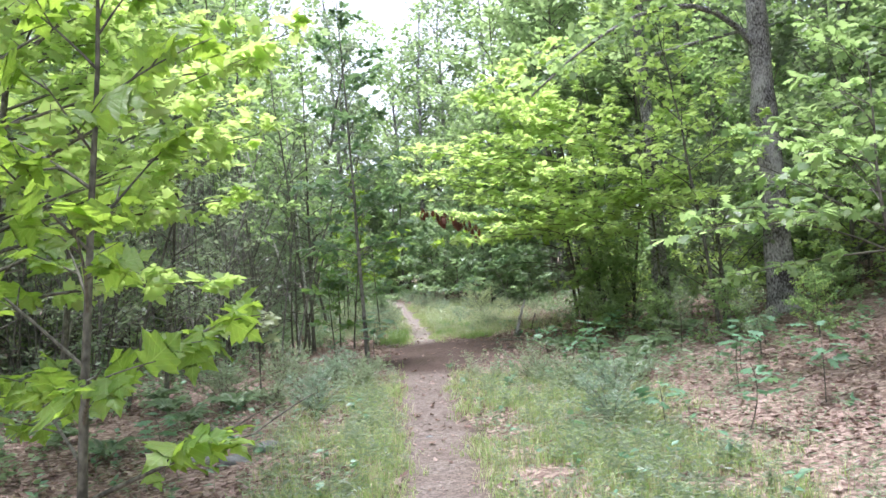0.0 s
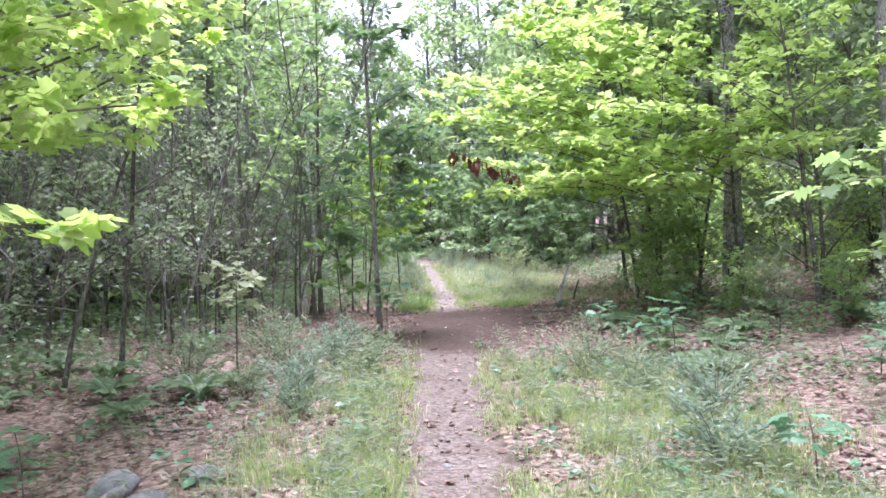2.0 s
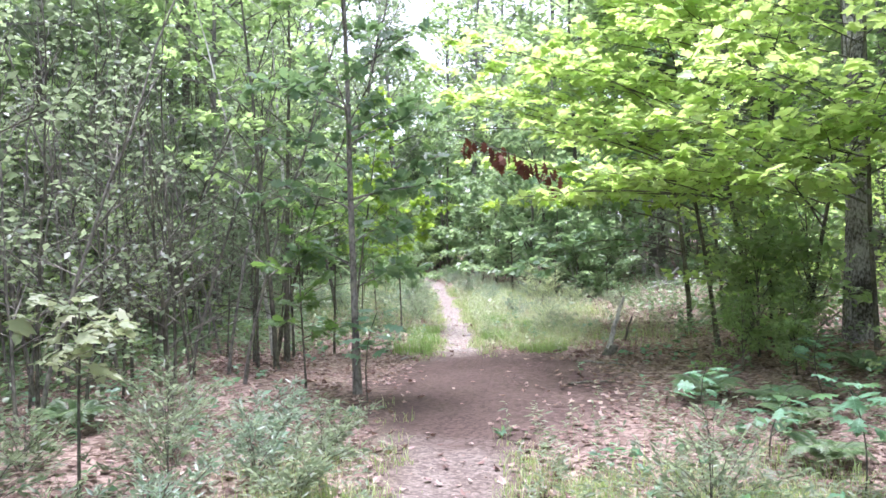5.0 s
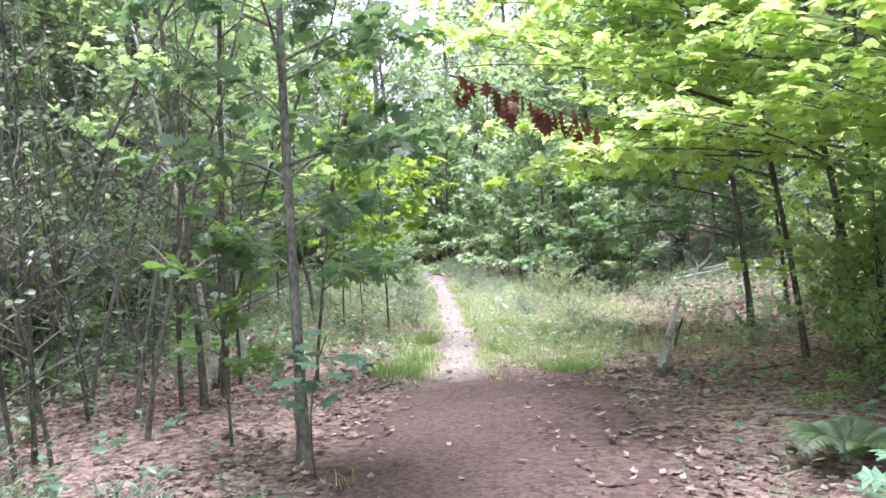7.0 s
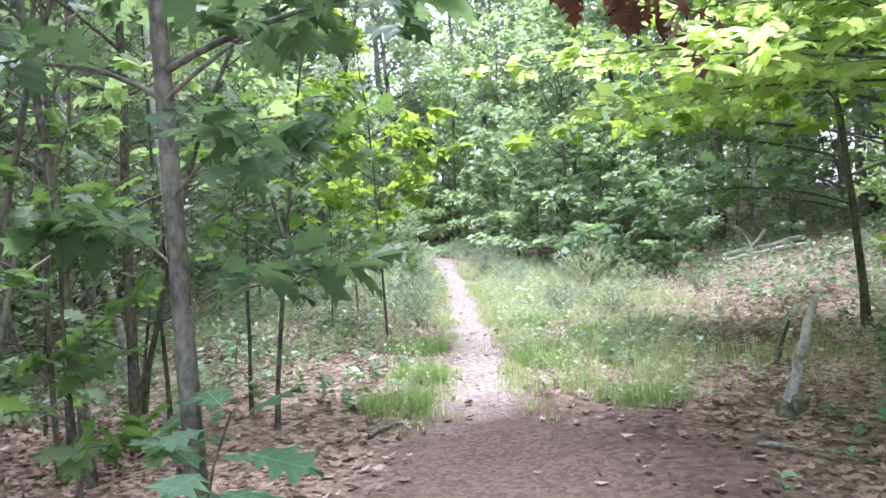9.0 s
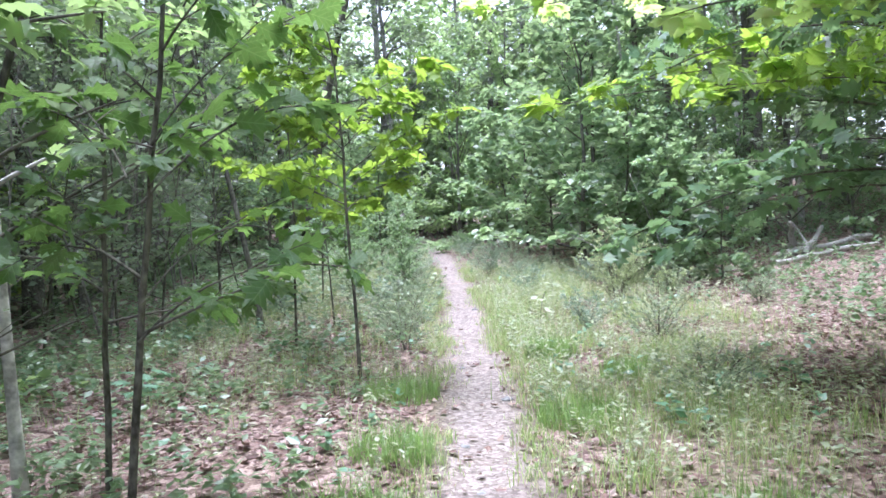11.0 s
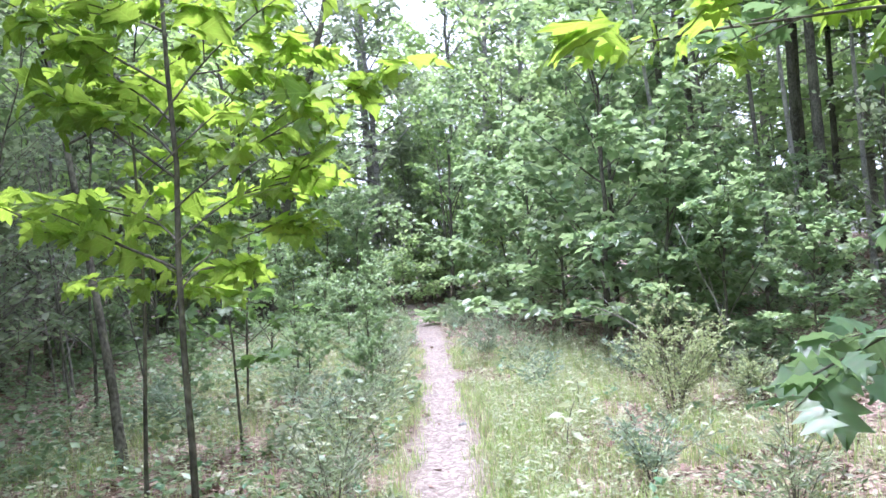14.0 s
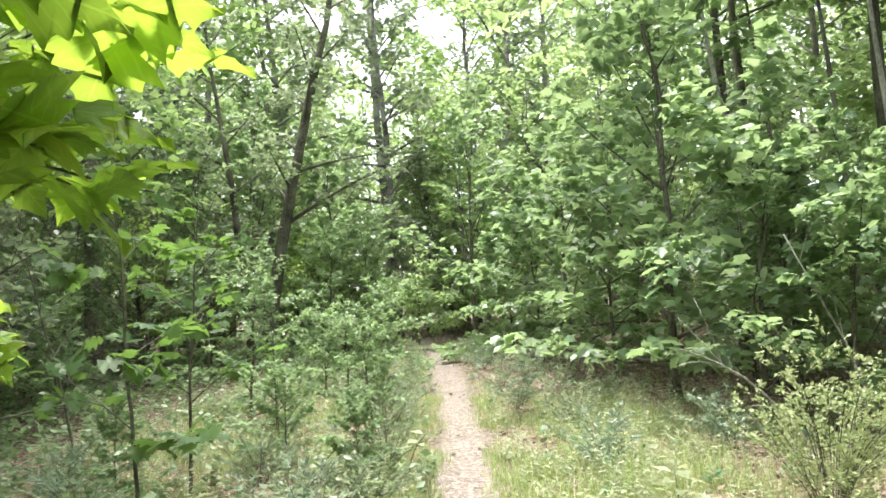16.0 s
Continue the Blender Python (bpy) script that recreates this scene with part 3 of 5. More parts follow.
# layered maple that reaches over the path
for k, (dx, dy, hh, az) in enumerate([(0, 0, 5.4, 185), (0.35, 0.3, 4.6, 235), (-0.3, 0.5, 5.2, 150), (0.5, -0.4, 4.0, 285), (0.9, -1.3, 5.4, 225), (0.7, 0.9, 5.8, 170)]):
    plant_at(tree("maple_tree", 20 + k, hh, 0.033 - 0.002 * k, MAPLE, LEAF_MAPLE, BARK_DARK, n=18, u0=0.33, L0=3.6, L1=1.0, e0=6, e1=24, wild=5, twigs=11, twig_len=0.8, per=13, at=(3.2 + dx, 16.1 + dy),
                  size=0.145, flat=0.95, jitter=0.035, lean=(0.9 * math.cos(radians(az)), 0.9 * math.sin(radians(az))), kink=0.05, twig_wood=True, limb_parts=True, azim=az, spread=95, droop=0.0,
                  extra=[((-0.1, 0, 1.7), (-1.6, -0.5, 2.95), (-3.8, -1.1, 2.68), 0.014)] if k == 0 else
                  [((-0.1, 0, 1.6), (-1.3, -0.3, 2.15), (-2.9, -0.4, 1.95), 0.013), ((-0.1, 0, 1.7), (-1.0, -0.9, 2.2), (-2.2, -1.4, 2.05), 0.013), ((-0.1, 0, 1.9), (-1.4, 0.1, 2.6), (-2.8, 0.2, 2.45), 0.013)] if k == 4 else (),
                  label="understorey maple with flat tiers of bright green leaves", group="maple stems of one clump"), 3.2 + dx, 16.1 + dy)


def withered_branch():
    """A broken branch hung in the maple, its leaves brown and curled downwards."""
    rng = np.random.default_rng(77)
    root = new("withered_branch")
    line = bezier((-0.43, 14.85, 2.72), (0.1, 14.95, 2.56), (0.72, 15.1, 2.3), 8)
    g = Geo()
    tube(g, line, np.linspace(0.009, 0.004, 8), 5)
    shapes = []
    for e in range(3):
        h = Geo()
        tv, tf = OAK
        h.add(np.stack([tv[:, 0] * (1.0 + 0.12 * e), tv[:, 1], tv[:, 2] + 0.7 * tv[:, 0] ** 2 * (1 + e) - 0.12 * e * np.sin(tv[:, 1] * 3)], -1), tf)
        shapes.append(h.mesh("leaf", LEAF_DEAD))
    part("twig", g.mesh("twig", BARK_DARK), root)
    for k in range(46):
        u = rng.beta(1.1, 0.9)
        i = min(int(u * 7), 6)
        p = line[i] + (line[i + 1] - line[i]) * (u * 7 - i) + rng.normal(0, 0.05, 3)
        p[2] = min(p[2], line[i][2]) - abs(rng.normal(0, 0.05))
        d = unit(np.array([rng.normal(0, 0.35), rng.normal(0, 0.35), -1.0]))
        z = unit(np.cross(d, rng.normal(size=3)))
        x = np.cross(d, z)
        o = part("leaf", shapes[k % 3], root)
        o.matrix_local = Matrix([[*(rng.uniform(0.11, 0.19) * c), q] for c, q in zip(np.stack([x, d, z], -1), p)] + [[0, 0, 0, 1]])
    tagged(root, "broken maple branch with hanging withered brown leaves", "branch")


withered_branch()
# saplings west of the path
SAP = dict(leaf=OAK, u0=0.28, e0=15, e1=50, twig_wood=True, limb_parts=True, category="sapling", group="saplings by the path")
plant_at(tree("oak_sapling", 31, 6.5, 0.038, n=18, L0=1.2, L1=0.6, twigs=6, twig_len=0.45, per=11, size=0.17, flat=0.6, jitter=0.02, lean=(-0.2, 0.1), kink=0.012, bark=BARK_GREY,
              extra=[((-0.02, 0, 1.1), (0.3, -0.2, 1.35), (0.6, -0.3, 1.2), 0.007), ((-0.02, 0, 1.25), (-0.3, 0.2, 1.5), (-0.65, 0.3, 1.4), 0.007), ((-0.03, 0, 1.5), (0.3, -0.3, 1.75), (0.55, -0.5, 1.6), 0.008), ((-0.03, 0, 2.3), (-0.3, -0.3, 2.6), (-0.7, -0.5, 2.5), 0.009), ((-0.05, 0, 2.5), (0.3, 0.3, 2.8), (0.8, 0.4, 2.9), 0.009), ((-0.05, 0, 2.9), (-0.4, 0.1, 3.2), (-0.9, 0.2, 3.2), 0.009),
                     ((-0.03, 0, 1.85), (0.35, 0.1, 2.2), (0.85, 0.25, 2.4), 0.011), ((-0.03, 0, 1.85), (-0.35, 0.0, 2.1), (-1.0, -0.1, 1.95), 0.011)],
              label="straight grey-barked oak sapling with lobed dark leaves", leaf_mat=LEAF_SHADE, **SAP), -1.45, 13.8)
plant_at(tree("oak_sapling", 32, 6.0, 0.028, n=13, L0=1.2, L1=0.5, twigs=5, twig_len=0.45, per=10, size=0.14, flat=0.6, jitter=0.02, lean=(-0.5, 0), kink=0.025, bark=BARK_DARK,
              label="dark slim sapling leaning slightly over leaf litter", leaf_mat=LEAF_OAK, **SAP), -2.7, 15.3)
plant_at(tree("oak_sapling", 33, 6.2, 0.034, n=13, L0=1.2, L1=0.5, twigs=5, twig_len=0.45, per=10, size=0.14, flat=0.6, jitter=0.02, lean=(0.1, 0.2), kink=0.02, bark=BARK_DARK,
              label="dark slim sapling with sparse lobed leaves", leaf_mat=LEAF_OAK, **SAP), -2.75, 15.95)
plant_at(tree("birch_sapling", 34, 6.0, 0.032, n=6, L0=1.0, L1=0.4, twigs=5, twig_len=0.45, per=9, size=0.12, flat=0.5, jitter=0.02, lean=(-0.45, 0.3), kink=0.02, bark=BARK_BIRCH,
              label="white-barked sapling leaning in the thicket", leaf_mat=LEAF_OAK, **SAP), -3.05, 17.4)
plant_at(tree("birch_sapling", 35, 5.5, 0.03, n=6, L0=1.0, L1=0.4, twigs=5, twig_len=0.45, per=9, size=0.12, flat=0.5, jitter=0.02, lean=(-1.3, 0.3), kink=0.02, bark=BARK_BIRCH,
              label="white-barked sapling leaning far over", leaf_mat=LEAF_OAK, **SAP), -3.15, 16.8)
plant_at(tree("oak_sapling", 36, 3.1, 0.016, n=9, L0=0.75, L1=0.5, twigs=4, twig_len=0.34, per=6, size=0.16, flat=0.55, jitter=0.01, lean=(0.4, 0.1), kink=0.03,
              extra=[((0.1, 0, 0.95), (0.4, 0.15, 1.3), (0.85, 0.25, 1.2), 0.007), ((0.12, 0, 1.1), (0.3, 0.4, 1.5), (0.5, 0.6, 1.35), 0.006), ((0.15, 0, 1.5), (0.45, 0.3, 1.95), (0.8, 0.5, 1.9), 0.007), ((0.18, 0, 1.7), (0.4, 0.3, 2.2), (0.75, 0.35, 2.25), 0.007), ((0.1, 0, 1.6), (-0.2, 0.3, 2.0), (-0.5, 0.5, 2.05), 0.007)], bark=BARK_DARK, single=True, leaf_mat=VEIN_OAK,
              label="thin young oak with large lobed leaves", **SAP), -2.0, 16.5)
plant_at(tree("oak_sapling", 30, 1.7, 0.010, n=9, L0=0.5, L1=0.25, twigs=4, twig_len=0.28, per=6, size=0.16, flat=0.6, jitter=0.01, lean=(-0.1, 0), kink=0.03, bark=BARK_DARK, leaf_mat=VEIN_OAK,
              label="waist-high oak seedling in the shade", **SAP), -2.05, 14.1)
plant_at(tree("oak_sapling", 37, 3.0, 0.014, n=10, L0=0.8, L1=0.45, twigs=4, twig_len=0.35, per=5, size=0.16, flat=0.6, jitter=0.01, lean=(0.1, 0.2), kink=0.03, bark=BARK_DARK, single=True, leaf_mat=VEIN_OAK,
              label="thin young oak with large lobed leaves", **SAP), -2.35, 17.0)
plant_at(tree("maple_sapling", 38, 4.3, 0.0135, MAPLE_FINE, VEIN_MAPLE, BARK_DARK, n=16, u0=0.33, L0=0.8, L1=0.5, e0=15, e1=40, twigs=5, twig_len=0.4, per=7, size=0.15, flat=0.5, jitter=0.01,
              lean=(-0.25, 0.05), kink=0.045, twig_wood=True, limb_parts=True, single=True, azim=195, spread=85,
              extra=[((-0.05, 0, 1.75), (0.35, -0.05, 2.05), (0.85, -0.1, 2.2), 0.006), ((-0.1, 0, 2.1), (0.25, -0.1, 2.5), (0.7, -0.2, 2.6), 0.006), ((-0.08, 0, 1.95), (0.2, 0.2, 2.3), (0.5, 0.3, 2.45), 0.005),
                     ((-0.05, 0, 1.45), (0.2, 0.2, 1.75), (0.42, 0.45, 1.65), 0.005), ((-0.06, 0, 1.6), (0.25, 0.2, 1.95), (0.48, 0.4, 1.9), 0.005), ((-0.06, 0, 1.35), (-0.1, 0.3, 1.6), (0.0, 0.6, 1.5), 0.005)],
              label="slender young maple with a wavy stem and large bright leaves", category="sapling"), -1.75, 20.1)
plant_at(tree("maple_sapling", 29, 3.3, 0.012, MAPLE_FINE, VEIN_MAPLE, BARK_DARK, n=16, u0=0.42, L0=0.8, L1=0.45, e0=10, e1=40, twigs=5, twig_len=0.35, per=7, size=0.14, flat=0.7, jitter=0.01,
              lean=(0.15, 0.0), kink=0.04, twig_wood=True, limb_parts=True, single=True,
              label="thin young maple with drooping lime-green leaves", category="sapling"), -2.75, 21.7)
# added tree: its crown keeps light off the ground to the west
plant_at(tree("oak_tree", 28, 8.5, 0.07, SIMPLE, LEAF_OAK, BARK_GREY, n=18, u0=0.38, L0=2.4, L1=1.4, e0=15, e1=50, twigs=9, twig_len=0.9, per=18, size=0.16, flat=0.5, jitter=0.06, kink=0.03, limb_parts=True,
              label="slim oak added to shade the edge of the clearing"), -4.9, 19.4)
plant_at(tree("oak_sapling", 39, 2.1, 0.010, n=8, L0=0.55, L1=0.3, twigs=4, twig_len=0.3, per=6, size=0.15, flat=0.6, jitter=0.01, lean=(-0.1, 0), kink=0.03, bark=BARK_DARK, leaf_mat=VEIN_OAK,
              label="spindly oak seedling among the grass", **SAP), -2.7, 23.3)
plant_at(tree("oak_sapling", 49, 2.2, 0.011, n=8, L0=0.55, L1=0.3, twigs=4, twig_len=0.3, per=6, size=0.16, flat=0.6, jitter=0.01, lean=(0.1, 0), kink=0.03, bark=BARK_DARK, leaf_mat=VEIN_OAK,
              label="spindly oak seedling with a tuft of bright leaves", **SAP), -3.3, 25.2)
plant_at(tree("oak_tree", 40, 6.5, 0.036, STAR, LEAF_WOOD, BARK_DARK, n=12, u0=0.4, L0=1.5, L1=0.6, twigs=7, twig_len=0.6, per=14, size=0.14, lean=(-2.0, 1.8), kink=0.012, limb_parts=True,
              twig_wood=True, label="dark trunk leaning away from the path"), -3.5, 22.9)
# east of the path
plant_at(tree("oak_sapling", 41, 4.8, 0.04, n=18, L0=1.6, L1=0.7, twigs=7, twig_len=0.5, per=10, size=0.18, flat=0.5, jitter=0.02, lean=(-0.45, 0), kink=0.02, bark=BARK_DARK, at=(3.15, 19.1),
              extra=[((-0.1, 0, 1.2), (-1.4, 0.0, 1.75), (-2.85, 0.0, 0.98), 0.013), ((-0.1, 0.1, 1.15), (-1.2, 0.6, 1.6), (-2.35, 0.75, 0.85), 0.012), ((-0.15, 0, 1.35), (-1.0, -0.2, 1.8), (-1.9, -0.2, 1.5), 0.011),
                     ((-0.2, 0.1, 2.2), (-1.2, 0.6, 2.9), (-2.7, 1.2, 2.15), 0.014), ((-0.2, 0.1, 2.6), (-1.2, 1.0, 3.1), (-2.4, 1.6, 2.6), 0.012)],
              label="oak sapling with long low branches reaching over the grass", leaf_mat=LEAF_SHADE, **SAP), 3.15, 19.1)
plant_at(tree("maple_sapling", 44, 4.6, 0.028, MAPLE_FINE, VEIN_MAPLE, BARK_DARK, n=3, u0=0.5, L0=2.0, L1=0.9, e0=5, e1=30, twigs=8, twig_len=0.62, per=8, size=0.175, flat=0.5, jitter=0.02,
              lean=(-0.5, 0.1), kink=0.03, twig_wood=True, limb_parts=True, single=True, azim=180, spread=60,
              extra=[((-0.1, 0, 1.75), (-1.9, 0.1, 2.25), (-4.1, 0.0, 1.95), 0.014), ((-0.15, 0, 1.9), (-1.6, 0.5, 2.45), (-3.3, 0.7, 2.2), 0.013), ((-0.15, 0, 1.7), (-1.5, -0.3, 2.15), (-2.8, -0.4, 1.95), 0.012),
                     ((-0.2, 0, 2.1), (-1.3, 0.2, 2.6), (-2.7, 0.3, 2.55), 0.012)],
              label="young maple stretching long leafy limbs towards the path", category="sapling"), 3.9, 19.9)
# leaning twin trees far ahead
plant_at(tree("oak_tree", 42, 12, 0.16, SIMPLE, LEAF_GREY, BARK_DARK, n=20, u0=0.25, L0=2.4, L1=1.0, twigs=9, twig_len=0.9, per=22, size=0.16, lean=(2.6, 0.4), kink=0.03, sides=9, limb_parts=True,
              label="leaning grey tree beside the path with thin foliage"), -6.5, 36.4)
plant_at(tree("oak_tree", 43, 9, 0.12, SIMPLE, LEAF_GREY, BARK_DARK, n=14, u0=0.3, L0=2.0, L1=1.0, twigs=8, twig_len=0.9, per=20, size=0.16, lean=(-1.0, 0.4), kink=0.03, sides=9, limb_parts=True,
              label="grey tree forking from the foot of its leaning neighbour"), -6.9, 36.7)
for k, (x, y, hh, lx) in enumerate([(2.4, 30.4, 8, -0.7), (4.5, 32.3, 9, -0.4), (4.6, 30.8, 8.5, -0.4), (4.2, 34.5, 9, -0.6), (6.0, 31.5, 9, -0.3), (7.2, 33.5, 10, 0.2)]):
    plant_at(tree("oak_tree", 45 + k, hh, 0.055, SIMPLE, LEAF_OAK, BARK_PALE if k % 2 == 0 else BARK_GREY, n=12, u0=0.66, L0=1.8, L1=0.8, twigs=8, twig_len=0.8, per=16, size=0.16, lean=(lx, 0), kink=0.018, limb_parts=True,
                  label="thin grey pole tree in the shaded wood", group="pole trees east of the path"), x, y)


# leafy wall of young oaks east of the clearing, and bushy growth elsewhere
def bush(name, seed, H, W, leaf, mat, size, per=16, n=16, label="", group="", bark=BARK_DARK, u0=0.05, twigs=8, tiers=0.3, **more):
    return tree(name, seed, H, 0.010 * H + 0.003, leaf, mat, bark, n=n, u0=u0, L0=W, L1=W * 0.75, e0=20, e1=55, wild=22, twigs=twigs, twig_len=0.36 * W, per=per, size=size, flat=tiers,
                jitter=0.05, kink=0.06, label=label, category="bush", group=group, **more)


wall = [bush("young_oak", 60 + k, 2.8 + 1.1 * k, 1.5 + 0.3 * k, STAR, LEAF_WALL, 0.185, 15, 17, "bushy young oak with dense lobed green leaves", "young oaks along the clearing", tiers=0.62, limb_parts=True) for k in range(4)]
spots = [(1.6, 27.6), (2.1, 26.6), (1.0, 29.2), (3.1, 28.2), (0.5, 31.0), (2.2, 30.2), (4.0, 29.6), (1.6, 32.5), (3.2, 32.0), (0.0, 33.4), (5.4, 27.4), (6.2, 29.5), (-0.5, 35.6), (1.4, 35.0),
         (2.4, 29.0), (6.6, 25.0), (-1.1, 38.0), (0.6, 38.0), (2.6, 37.0), (-2.2, 41.5), (-0.4, 41.0), (-6.0, 41.0), (-5.2, 38.5), (-8.0, 39.5), (-7.5, 43.0), (-6.2, 45.5), (-2.5, 46.0), (-4.6, 49.5)]
rng = np.random.default_rng(5)
for k, (x, y) in enumerate(spots):
    ob = wall[k % 4] if k < 4 else copy_thing(wall[k % 4], Matrix())
    plant_at(ob, x, y, rng.uniform(0, 360), (0.8, 0.6, 0.48, 0.4)[k % 4] if x > 1.9 else 1.0)

# low young oaks round the far end of the clearing
for k, (x, y, sc) in enumerate([(2.7, 25.5, 0.5), (-6.8, 33.9, 0.6), (-4.9, 35.6, 0.55), (-7.7, 32.6, 0.6), 
                                (-8.3, 30.8, 0.6), (-6.9, 29.2, 0.45), (-4.4, 37.2, 0.6), (-7.4, 35.6, 0.8), 
                                (-2.1, 25.6, 0.2), (-2.9, 26.3, 0.22), (-2.3, 27.2, 0.24), (-3.4, 27.6, 0.26), (-2.5, 28.6, 0.24), (-3.1, 29.6, 0.3), (-2.8, 30.9, 0.3), (-4.2, 29.0, 0.3), (-4.0, 25.4, 0.22), (-3.9, 31.5, 0.34)]):
    plant_at(copy_thing(wall[k % 4], Matrix()), x, y, 71.0 * k, sc)

# thicket of thin stems west of the path
kinds = []
for k in range(7):
    kinds.append(tree("thicket_sapling", 80 + k, 3.2 + 0.5 * k, 0.014 + 0.002 * k, SIMPLE, LEAF_DIM if k % 3 else LEAF_GREY, (BARK_DARK, BARK_GREY)[k % 2], n=18, u0=0.14, L0=1.0, L1=0.4, e0=20, e1=60,
                      twigs=6, twig_len=0.5, per=12, size=0.08, flat=0.4, jitter=0.06, lean=(rng.normal(0, 1.0), rng.normal(0, 0.8)), kink=0.085, sides=5, twig_wood=True,
                      label="thin crooked sapling with sparse leaves in a dim thicket", category="sapling", group="thicket saplings"))
placed = []
k = 0
while k < 140:
    x, y = rng.uniform(-15, -2.6), rng.uniform(5, 42)
    if x > path_x(y) - 2.1 or (17.5 < y < 27 and x > -4.6) or (27 <= y < 37 and x > -7.6) or (y < 9 and x > -4.2) or (9 <= y < 12 and x > -3.2) or any((x - a) ** 2 + (y - b) ** 2 < 0.3 for a, b in placed):
        continue
    placed.append((x, y))
    plant_at(kinds[k % 7] if k < 7 else copy_thing(kinds[k % 7], Matrix()), x, y, rng.uniform(0, 360))
    k += 1
bare = []
for k in range(4):
    bare.append(tree("bare_sapling", 95 + k, 2.4 + 0.7 * k, 0.012 + 0.002 * k, SIMPLE, LEAF_GREY, BARK_GREY if k % 2 else BARK_DARK, n=10, u0=0.2, L0=0.8, L1=0.3, e0=25, e1=65, twigs=5, twig_len=0.4, per=1,
                     size=0.06, lean=(rng.normal(0, 0.9), rng.normal(0, 0.5)), kink=0.06, sides=5, twig_wood=True, label="bare grey dead stem standing in the thicket", category="sapling", group="dead stems in the thicket"))
k = 0
while k < 130:
    x, y = (rng.uniform(-9, -2.8), rng.uniform(8, 34)) if k < 60 else (rng.uniform(-7.5, -2.9), rng.uniform(12, 19))
    if (17.5 < y < 27 and x > -4.8) or (27 <= y < 37 and x > -7.6) or (y < 12 and x > -3.6):
        continue
    plant_at(bare[k % 4] if k < 4 else copy_thing(bare[k % 4], Matrix()), x, y, rng.uniform(0, 360))
    k += 1
# undergrowth on the bank and in the wood
shrubs = [bush("shrub", 100 + k, 1.2 + 0.5 * k, 0.95 + 0.15 * k, SIMPLE, (LEAF_WOOD, LEAF_OAK, LEAF_MAPLE, LEAF_GREY)[k % 4], 0.115, 12, 16, "leafy understorey shrub in the shade of the wood", "understorey shrubs") for k in range(4)]
for k, (x, y) in enumerate([(3.0, 15.3), (3.7, 15.6), (3.4, 17.0), (4.6, 13.1)]):
    plant_at(shrubs[k], x, y)
for k, (x, y) in enumerate([(4.2, 18.3), (5.0, 19.6), (6.1, 18.6), (4.5, 20.8), (5.9, 21.6), (6.6, 17.0), (6.3, 15.2), (5.7, 16.2), (6.2, 13.6), (5.4, 23.0)]):
    plant_at(copy_thing(shrubs[k % 4], Matrix()), x, y, 37.0 * k, 0.85)
for k, (x, y) in enumerate([(3.3, 12.3), (4.0, 11.2), (4.9, 12.9), (3.8, 13.4), (5.6, 11.4), (4.6, 9.8), (5.5, 9.2), (3.2, 10.9), (2.9, 13.9), (4.5, 14.5), (5.3, 14.0), (3.7, 9.4), (6.2, 12.4), (2.6, 14.6), (5.0, 10.8), (3.4, 14.9)]):
    plant_at(copy_thing(shrubs[k % 4], Matrix()), x, y, 61.0 * k, (0.5, 0.38, 0.3, 0.28)[k % 4])
k = 0
while k < 50:
    x, y = rng.uniform(3.6, 20), rng.uniform(6, 48)
    if (y < 14 and x < 5.0) or (16 < y < 26 and x < 5.6):
        continue
    plant_at(copy_thing(shrubs[k % 4], Matrix()), x, y, rng.uniform(0, 360))
    k += 1
k = 0
while k < 42:
    x, y = rng.uniform(-16, -3.2), rng.uniform(9, 36)
    if 17.0 < y < 27 and x > -5.0 or 26 < y < 37 and x > -8.0 or y < 13 and x > -4.5:
        continue
    plant_at(copy_thing(shrubs[k % 4], Matrix()), x, y, rng.uniform(0, 360))
    k += 1
for k, (x, y) in enumerate([(-5.6, 37.8), (-4.6, 38.6), (-7.9, 37.4), (-8.8, 35.2), (-9.2, 32.6), (-3.6, 40.0), (-8.6, 30.2), (-6.2, 40.2), (-7.4, 42.0), (-2.6, 43.2), (-4.8, 43.5), (-1.0, 43.8), (-6.4, 46.0), (-3.4, 46.6),
                            (-8.6, 44.6), (-9.4, 40.0), (0.8, 44.4), (-10.4, 36.6), (-7.8, 27.8), (-8.2, 25.4)]):
    plant_at(copy_thing(shrubs[(k * 3 + 1) % 4], Matrix()), x, y, 53.0 * k, 1.25)
# taller understorey that closes the view
under = [bush("understorey_tree", 110 + k, 4.5 + 1.2 * k, 1.8 + 0.15 * k, SIMPLE, (LEAF_WOOD, LEAF_GREY, LEAF_OAK, LEAF_WOOD)[k], 0.185, 14, 22, "leafy understorey tree deep in the wood", "understorey trees", BARK_GREY, 0.06, 9) for k in range(4)]
placed = [(6.9, 13.2), (8.0, 16.2), (6.9, 19.6), (7.6, 22.2), (9.2, 11.4), (10.0, 18.6), (10.4, 26.4), (9.6, 14.0), (8.8, 20.6), (10.5, 23.5), (7.4, 10.6), (-7.2, 15.0), (-7.8, 19.5), (-7.0, 25.0)]
for k, (x, y) in enumerate(placed):
    plant_at(under[k] if k < 4 else copy_thing(under[k % 4], Matrix()), x, y, rng.uniform(0, 360), 0.9)
k = 4
tries = 0
